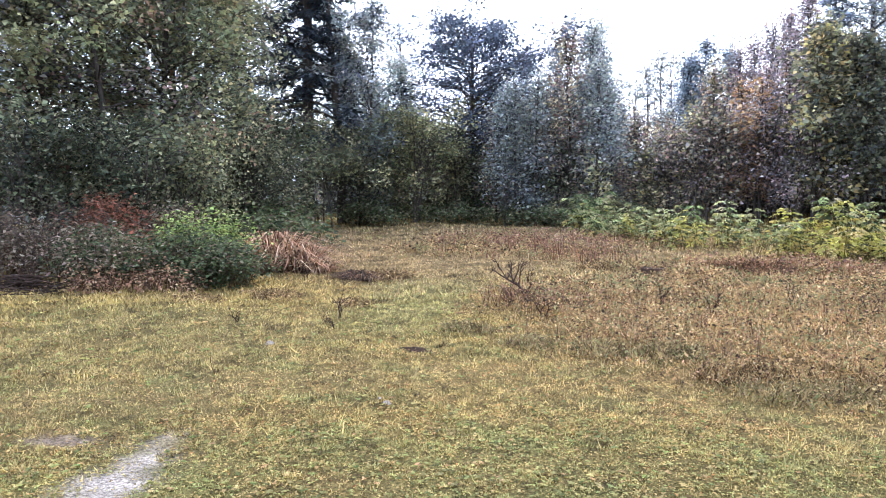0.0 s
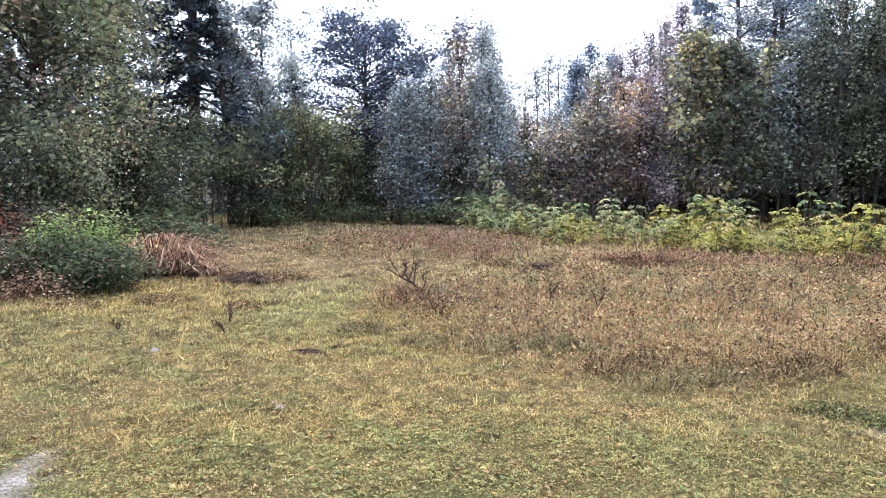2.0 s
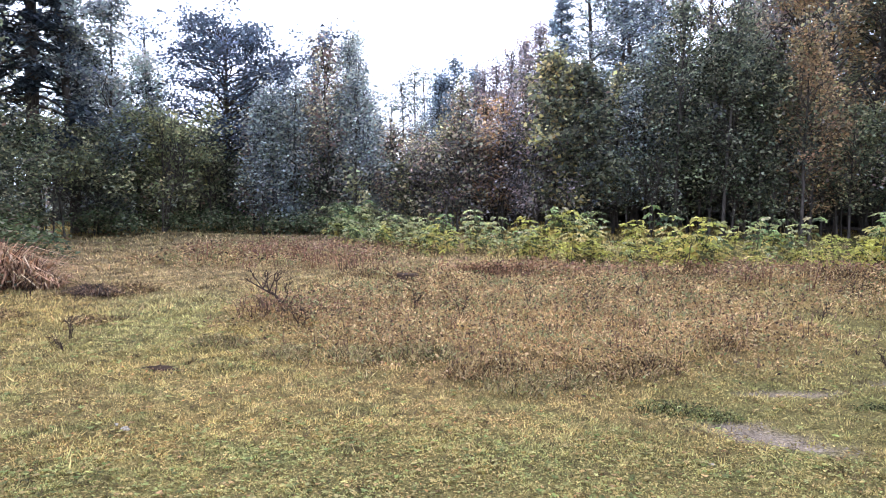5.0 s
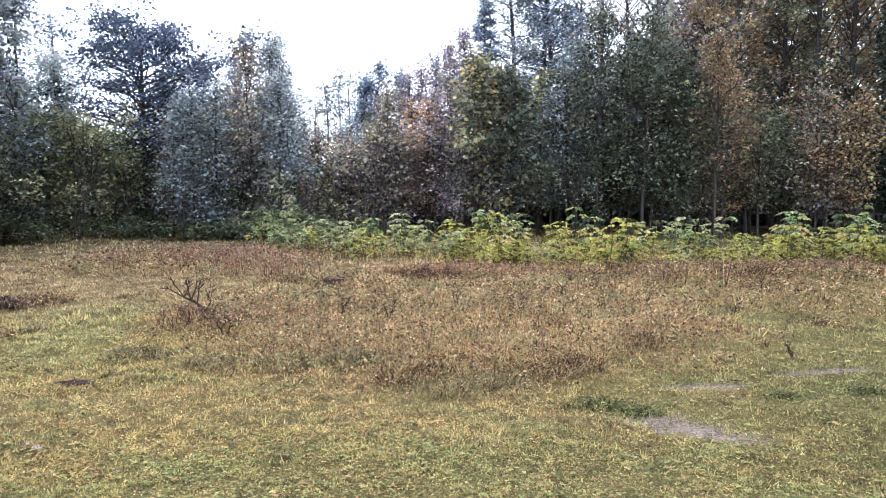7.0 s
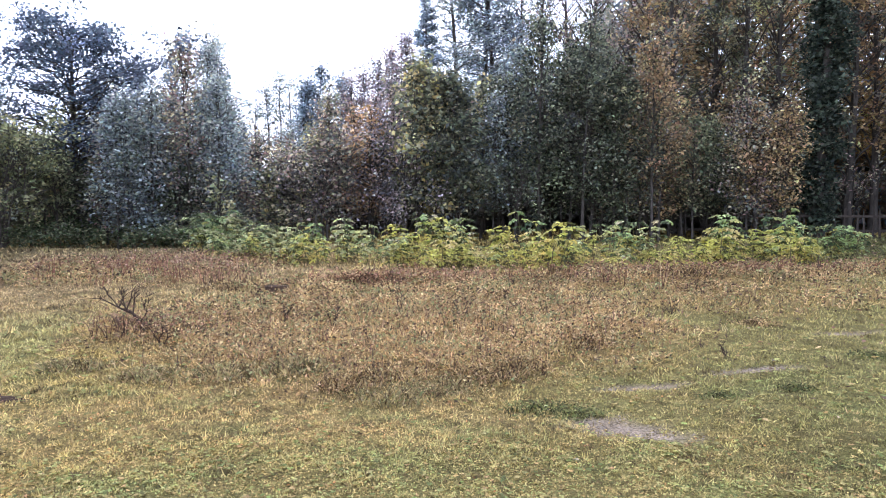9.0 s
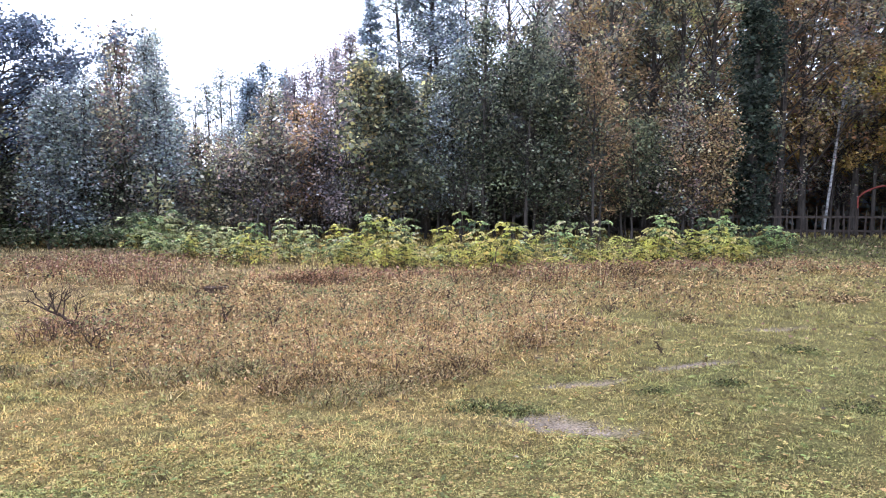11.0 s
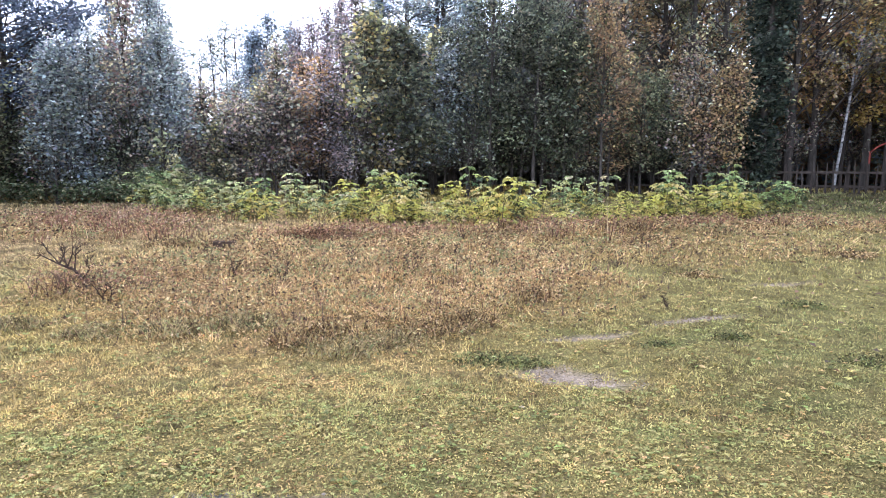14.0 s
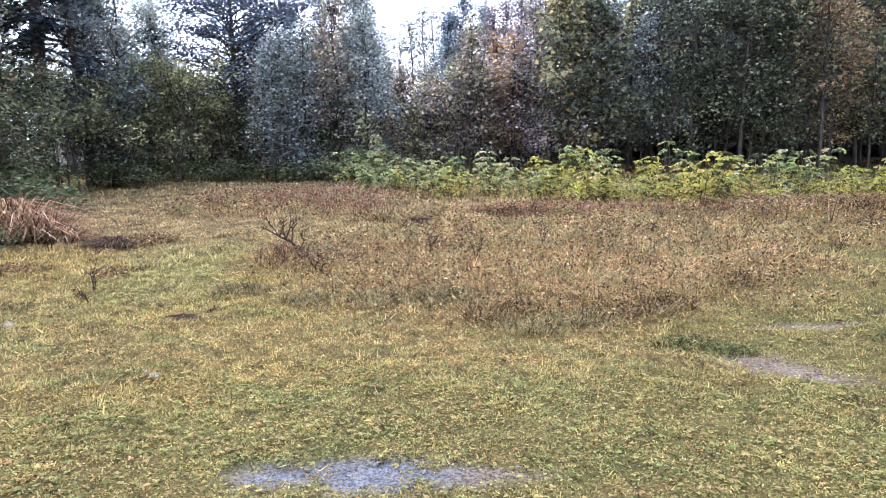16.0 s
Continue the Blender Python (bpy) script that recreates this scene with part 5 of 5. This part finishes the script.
MATBROWN = [(0.30, 0.20, 0.095, 5), (0.38, 0.275, 0.13, 4), (0.09, 0.06, 0.034, 6), (0.48, 0.35, 0.21, 1.5)]
MATGREEN = [(0.14, 0.15, 0.06, 5), (0.22, 0.22, 0.085, 4), (0.055, 0.055, 0.028, 4), (0.32, 0.29, 0.12, 1)]
MATDARK = [(0.17, 0.095, 0.052, 5), (0.25, 0.145, 0.08, 3), (0.06, 0.038, 0.024, 5), (0.34, 0.22, 0.14, 1)]


def grass_mat(x, y, rx, ry, h, palette, seed):
    """A low tangle of bent blades and small dead leaves, standing higher than the turf round it."""
    rng = np.random.default_rng(seed)
    n = int(800 * math.sqrt(rx * ry) / 0.18)
    a, q = rng.uniform(0, 6.28, n), rng.uniform(0, 1.25, n) ** 0.7
    lump = 0.6 + 0.4 * np.sin(3 * a + seed) + 0.2 * np.sin(7 * a)
    px, py = np.cos(a) * rx * q * (0.8 + 0.4 * lump), np.sin(a) * ry * q * (0.8 + 0.4 * lump)
    top = h * np.sqrt(np.maximum(0.08, 1 - 0.6 * q * q))
    b = rng.uniform(0, 6.28, n)
    leafy = rng.uniform(size=n) < 0.55
    at = np.c_[px, py, np.where(leafy, top * rng.uniform(0.1, 1.0, n), 0.0)]
    way = np.c_[np.cos(b), np.sin(b), np.where(leafy, rng.normal(0.2, 0.5, n), rng.uniform(0.5, 2.2, n))]
    up = np.c_[rng.normal(0, 0.7, (n, 2)), np.ones(n)]
    d = math.hypot(x, y)
    size = np.where(leafy, (0.009 + 0.0020 * d) * rng.uniform(0.6, 1.6, n), top * rng.uniform(0.4, 1.15, n))
    tone = 0.5 + scrap(px, py, 0.03 + 0.006 * d, seed)[:, None]
    v, f, c = leaves(rng, at, way, up, size, np.where(leafy, size * 0.5, 0.004 + 0.0009 * d), pick(rng, palette, n) * tone)
    ob = new("grass_tuft", mesh_of("grass_tuft", v, [f], DRY, c))
    ob.location = (x, y, float(relief(np.array([x]), np.array([y]))[0]) - 0.01)
    return tagged(ob, "matted dark tuft of dead grass lying on the turf", "grass tuft", "matted tufts")


for _k, (_x, _y, _a, _b, _h, _p) in enumerate([
        (1.1, 5.05, 0.32, 0.1, 0.08, MATGREEN), (1.35, 4.87, 0.15, 0.07, 0.08, MATGREEN), (1.98, 6.8, 0.2, 0.12, 0.1, MATBROWN), (2.58, 5.18, 0.16, 0.06, 0.055, MATGREEN), (3.24, 5.3, 0.16, 0.06, 0.06, MATGREEN),
        (0.75, 5.75, 0.35, 0.12, 0.10, MATBROWN), (0.1, 5.35, 0.4, 0.14, 0.12, MAT), (-0.35, 5.55, 0.22, 0.1, 0.12, MATBROWN), (-0.75, 6.0, 0.3, 0.14, 0.13, MAT), (-2.0, 6.2, 0.3, 0.14, 0.12, MAT),
        (4.6, 6.3, 0.22, 0.1, 0.07, MATGREEN), (4.5, 8.3, 0.3, 0.12, 0.08, MATBROWN), (7.5, 9.3, 0.35, 0.14, 0.09, MATBROWN), (5.2, 11.2, 0.5, 0.2, 0.12, MATBROWN), (3.9, 4.6, 0.3, 0.12, 0.06, MATGREEN),
        (-6.9, 6.9, 0.4, 0.2, 0.08, MATBROWN), (-6.2, 7.6, 0.4, 0.2, 0.10, MATBROWN), (-0.3, 12.1, 0.6, 0.26, 0.2, MATDARK), (-1.5, 11.5, 0.7, 0.2, 0.12, MATDARK), (-2.5, 11.7, 0.5, 0.2, 0.12, MATBROWN), (0.5, 12.2, 0.5, 0.2, 0.14, MATBROWN), (-1.3, 5.95, 0.3, 0.13, 0.13, MAT), (0.45, 5.5, 0.3, 0.12, 0.13, MAT), (1.1, 5.95, 0.3, 0.12, 0.12, MATBROWN), (-0.1, 5.75, 0.3, 0.12, 0.13, MATBROWN), (-2.9, 6.6, 0.3, 0.14, 0.13, MAT), (2.9, 12.2, 0.7, 0.25, 0.16, MATBROWN), (5.6, 12.3, 0.8, 0.25, 0.18, MATBROWN), (7.6, 12.4, 0.7, 0.25, 0.18, MATBROWN), (-5.6, 9.7, 0.4, 0.25, 0.14, MATBROWN), (-4.9, 7.7, 0.3, 0.15, 0.08, MATBROWN)]):
    grass_mat(_x, _y, _a, _b * 1.5, _h, _p, 560 + _k)


def pebble(x, y, s, seed, label, mat=None):
    ob = heap("stone", x, y, s, s * 0.7, s * 0.55, seed, mat or STONE, label, "stone")
    return ob


pebble(-4.33, 5.25, 0.045, 7, "pale white stone lying in the grass")
pebble(-2.46, 4.18, 0.03, 8, "pale stone lying in the grass")
pebble(1.12, 4.05, 0.018, 9, "small pale stone lying in the grass")
pebble(-2.55, 4.24, 0.02, 10, "small pale stone lying in the grass")


def build_block(x, y):
    """A short squared piece of timber with chipped ends."""
    bm = bmesh.new()
    bmesh.ops.create_cube(bm, size=1.0)
    bmesh.ops.subdivide_edges(bm, edges=bm.edges[:], cuts=3, use_grid_fill=True)
    for v in bm.verts:
        v.co = Vector((v.co.x * 0.34, v.co.y * 0.14, v.co.z * 0.11)) + noise.noise_vector(v.co * 3) * 0.012
    me = bpy.data.meshes.new("timber_block")
    bm.to_mesh(me)
    bm.free()
    me.materials.append(SOIL)
    ob = new("timber_block", me)
    ob.location = (x, y, float(relief(np.array([x]), np.array([y]))[0]) + 0.06)
    ob.rotation_euler = (0, 0, radians(5))
    tagged(ob, "short dark piece of timber lying in the weeds", "timber")


build_block(-1.66, 10.85)


def twig_pile(x, y, r, n, seed):
    rng = np.random.default_rng(seed)
    tb = Tubes(4)
    for k in range(n):
        a, q = rng.uniform(0, 6.28), rng.uniform(0, r)
        c = np.array([np.cos(a) * q * 1.5, np.sin(a) * q, 0.03 + rng.uniform(0, 0.22) * (1 - q / r)])
        b, ln = rng.normal(0, 0.9), rng.uniform(0.15, 0.4)
        e = np.array([np.cos(b), np.sin(b), rng.normal(0, 0.1)]) * ln
        tb.add([c - e, c + rng.normal(0, 0.04, 3), c + e], [0.009, 0.008, 0.004])
    ob = new("twig_pile", tb.mesh("twig_pile", TWIG))
    ob.location = (x, y, 0)
    tagged(ob, "pile of dark cut twigs at the thicket", "twig pile", kind="stuff")


twig_pile(-9.75, 6.55, 0.45, 130, 570)


# ---------------------------------------------------------------- fence and gate
def box(bm, lo, hi, top_point=0.0):
    """A board from corner lo to corner hi, its top drawn to a point if asked."""
    m = bmesh.ops.create_cube(bm, size=1.0)
    for v in m["verts"]:
        v.co = Vector([lo[k] + (v.co[k] + 0.5) * (hi[k] - lo[k]) for k in range(3)])
    bmesh.ops.bevel(bm, geom=[e for e in bm.edges], offset=0.006, segments=1, affect="EDGES")
    if top_point:
        for v in bm.verts:
            if v.co.z > hi[2] - 0.02:
                v.co.x = (lo[0] + hi[0]) / 2 + (v.co.x - (lo[0] + hi[0]) / 2) * 0.35
    me = bpy.data.meshes.new("board")
    bm.to_mesh(me)
    bm.free()
    return me


def board(name, lo, hi, mat, parent, m=None, point=0.0, label=""):
    me = box(bmesh.new(), lo, hi, point)
    me.materials.append(mat)
    ob = child(name, me, parent, label)
    if m is not None:
        ob.matrix_basis = m
    return ob


def build_fence():
    rng = random.Random(21)
    a, b = Vector((7.8, 26.1, -0.06)), Vector((20.15, 22.4, -0.06))
    length = (b - a).length
    thing = new("picket_fence")
    thing.location = a
    thing.rotation_euler = (0, 0, math.atan2(b.y - a.y, b.x - a.x))
    for z in (0.35, 0.85):
        board("rail", (0, 0.02, z - 0.04), (length, 0.06, z + 0.04), GREYWOOD, thing)
    picket = box(bmesh.new(), (-0.045, -0.012, 0.05), (0.045, 0.012, 1.16), 1.0)
    picket.materials.append(GREYWOOD)
    n = int(length / 0.24)
    for i in range(n):
        if rng.random() < 0.12:
            continue
        ob = child("picket", picket, thing)
        ob.matrix_basis = pose(0.1 + i * 0.24 + rng.uniform(-0.06, 0.06), 0, rng.uniform(-0.04, 0.03), rx=rng.uniform(-2, 2), ry=rng.uniform(-3, 3)) @ Matrix.Diagonal((1, 1, rng.uniform(0.8, 1.12), 1))
    for i in range(7):
        board("post", (length * i / 6 - 0.05, 0.07, -0.2), (length * i / 6 + 0.05, 0.17, 1.12), GREYWOOD, thing)
    tagged(thing, "weathered grey wooden picket fence before the wood", "fence")


build_fence()


def build_gate():
    """A field gate with slanting bars under a rough pole frame."""
    turn = math.atan2(-0.4, 2.2)
    foot = Vector((20.45, 22.3, -0.04))
    frame_thing = new("gate_portal")
    frame_thing.location = foot
    frame_thing.rotation_euler = (0, 0, turn)
    tb = Tubes(8)
    z = np.linspace(-0.1, 2.95, 8)
    tb.add(np.c_[0.03 * np.sin(z * 2), 0.02 * np.cos(z * 3), z], 0.07 - 0.012 * z / 3)
    child("post", tb.mesh("post", PALEWOOD), frame_thing)
    tb = Tubes(8)
    tb.add(np.c_[0.02 * np.sin(z * 2) + 3.4, 0.02 * np.cos(z * 3), z], 0.07 - 0.012 * z / 3)
    child("post", tb.mesh("post", PALEWOOD), frame_thing)
    tb = Tubes(8)
    u = np.linspace(0, 1, 8)
    tb.add(np.c_[-0.1 + 1.9 * u, 0 * u, 2.58 + 0.8 * np.sin(u * 1.5)], 0.07 - 0.01 * u)
    child("beam", tb.mesh("beam", PALEWOOD), frame_thing)
    tb = Tubes(8)
    tb.add(np.c_[3.5 - 1.75 * u, 0 * u, 2.58 + 0.79 * np.sin(u * 1.5)], 0.07 - 0.01 * u)
    child("beam", tb.mesh("beam", PALEWOOD), frame_thing)
    tagged(frame_thing, "rough grey pole gateway with slanting top beams", "gateway")
    gate = new("field_gate")
    gate.location = foot + Vector((0.2, -0.14, 0))
    gate.rotation_euler = (0, 0, turn)
    board("gate_stile", (0, 0, 0.04), (0.12, 0.06, 1.4), PINKWOOD, gate)
    board("gate_stile", (2.5, 0, 0.04), (2.63, 0.06, 1.4), PINKWOOD, gate)
    board("bottom_rail", (0.132, 0, 0.04), (2.498, 0.06, 0.15), PINKWOOD, gate)
    tb = Tubes(6)
    u = np.linspace(0, 1, 14)
    tb.add(np.c_[0.0 + 2.63 * u, 0.03 + 0 * u, 1.36 + 0.28 * np.sin(u * math.pi)], np.full(14, 0.06))
    child("top_rail", tb.mesh("top_rail", PINKWOOD), gate)
    for i in range(-4, 10):
        x0, z0, x1, z1 = 0.27 * i, 0.1, 0.27 * i + 1.27, 1.37
        if x0 < 0.1:
            z0 += 0.1 - x0
            x0 = 0.1
        if x1 > 2.53:
            z1 -= x1 - 2.53
            x1 = 2.53
        if x1 - x0 < 0.15:
            continue
        ln = math.hypot(x1 - x0, z1 - z0)
        board("slanting_bar", (0, 0, -0.03), (ln, 0.03, 0.03), STRIPWOOD, gate, pose(x0, 0.062, z0, ry=-math.degrees(math.atan2(z1 - z0, x1 - x0))))
    tagged(gate, "faded red wooden gate with slanting pale bars", "gate")


build_gate()


def build_arbour():
    """A red pole arbour behind the fence."""
    thing = new("red_arbour")
    x, y = polar(39.3, 33.0)
    thing.location = (x, y, 0)
    thing.rotation_euler = (0, 0, radians(-40))
    for px in (0.0, 1.9):
        tb = Tubes(6)
        tb.add([(px, 0, -0.05), (px, 0, 0.5), (px, 0, 1.06)], [0.05, 0.05, 0.05])
        child("post", tb.mesh("post", GREYWOOD), thing)
    tb = Tubes(6)
    u = np.linspace(0, 1, 12)
    arch = np.c_[1.9 * u, 0 * u, 1.5 + 0.45 * np.sin(u * math.pi) ** 0.8]
    tb.add(np.concatenate([[(0, 0, 1.0)], arch, [(1.9, 0, 1.0)]]), np.full(14, 0.04))
    child("arch", tb.mesh("arch", REDWOOD), thing)
    tb = Tubes(6)
    tb.add([(1.0, 0, 1.9), (1.3, -0.05, 2.12), (1.5, 0, 1.95)], [0.045, 0.045, 0.045])
    child("brace", tb.mesh("brace", REDWOOD), thing)
    tagged(thing, "red painted pole arch behind the fence", "arbour")


build_arbour()


def build_house():
    """The corner of a dark timber house with two white balustrades."""
    thing = new("house")
    x, y = polar(43.75, 35.0)
    thing.location = (x, y, 0)
    thing.rotation_euler = (0, 0, radians(-44))
    board("wall", (0.3, 1.4, -0.1), (6.0, 1.7, 4.9), BARK, thing)
    board("floor", (0.0, 0.0, 2.62), (6.0, 1.398, 2.72), GREYWOOD, thing)
    board("roof", (-0.4, -0.4, 4.92), (6.4, 2.4, 5.1), BARK, thing)
    for px in (0.1, 3.0, 5.9):
        board("veranda_post", (px - 0.06, 0.08, -0.1), (px + 0.06, 0.2, 4.918), GREYWOOD, thing)
    for z0, x0 in ((2.04, 0.3), (2.66, 0.0)):
        rail = board("balustrade", (x0, 0, z0 + 0.38), (6.0, 0.06, z0 + 0.45), WHITEPAINT, thing, label="white painted wooden balustrade")
        board("base_rail", (x0, 0, z0), (6.0, 0.06, z0 + 0.07), WHITEPAINT, rail)
        bal = box(bmesh.new(), (-0.035, 0.01, z0 + 0.072), (0.035, 0.05, z0 + 0.378))
        bal.materials.append(WHITEPAINT)
        for i in range(32):
            child("baluster", bal, rail).matrix_basis = pose(x0 + 0.08 + i * 0.175, 0, 0)
    tagged(thing, "dark timber house with white balustrades among the trees", "house")


build_house()
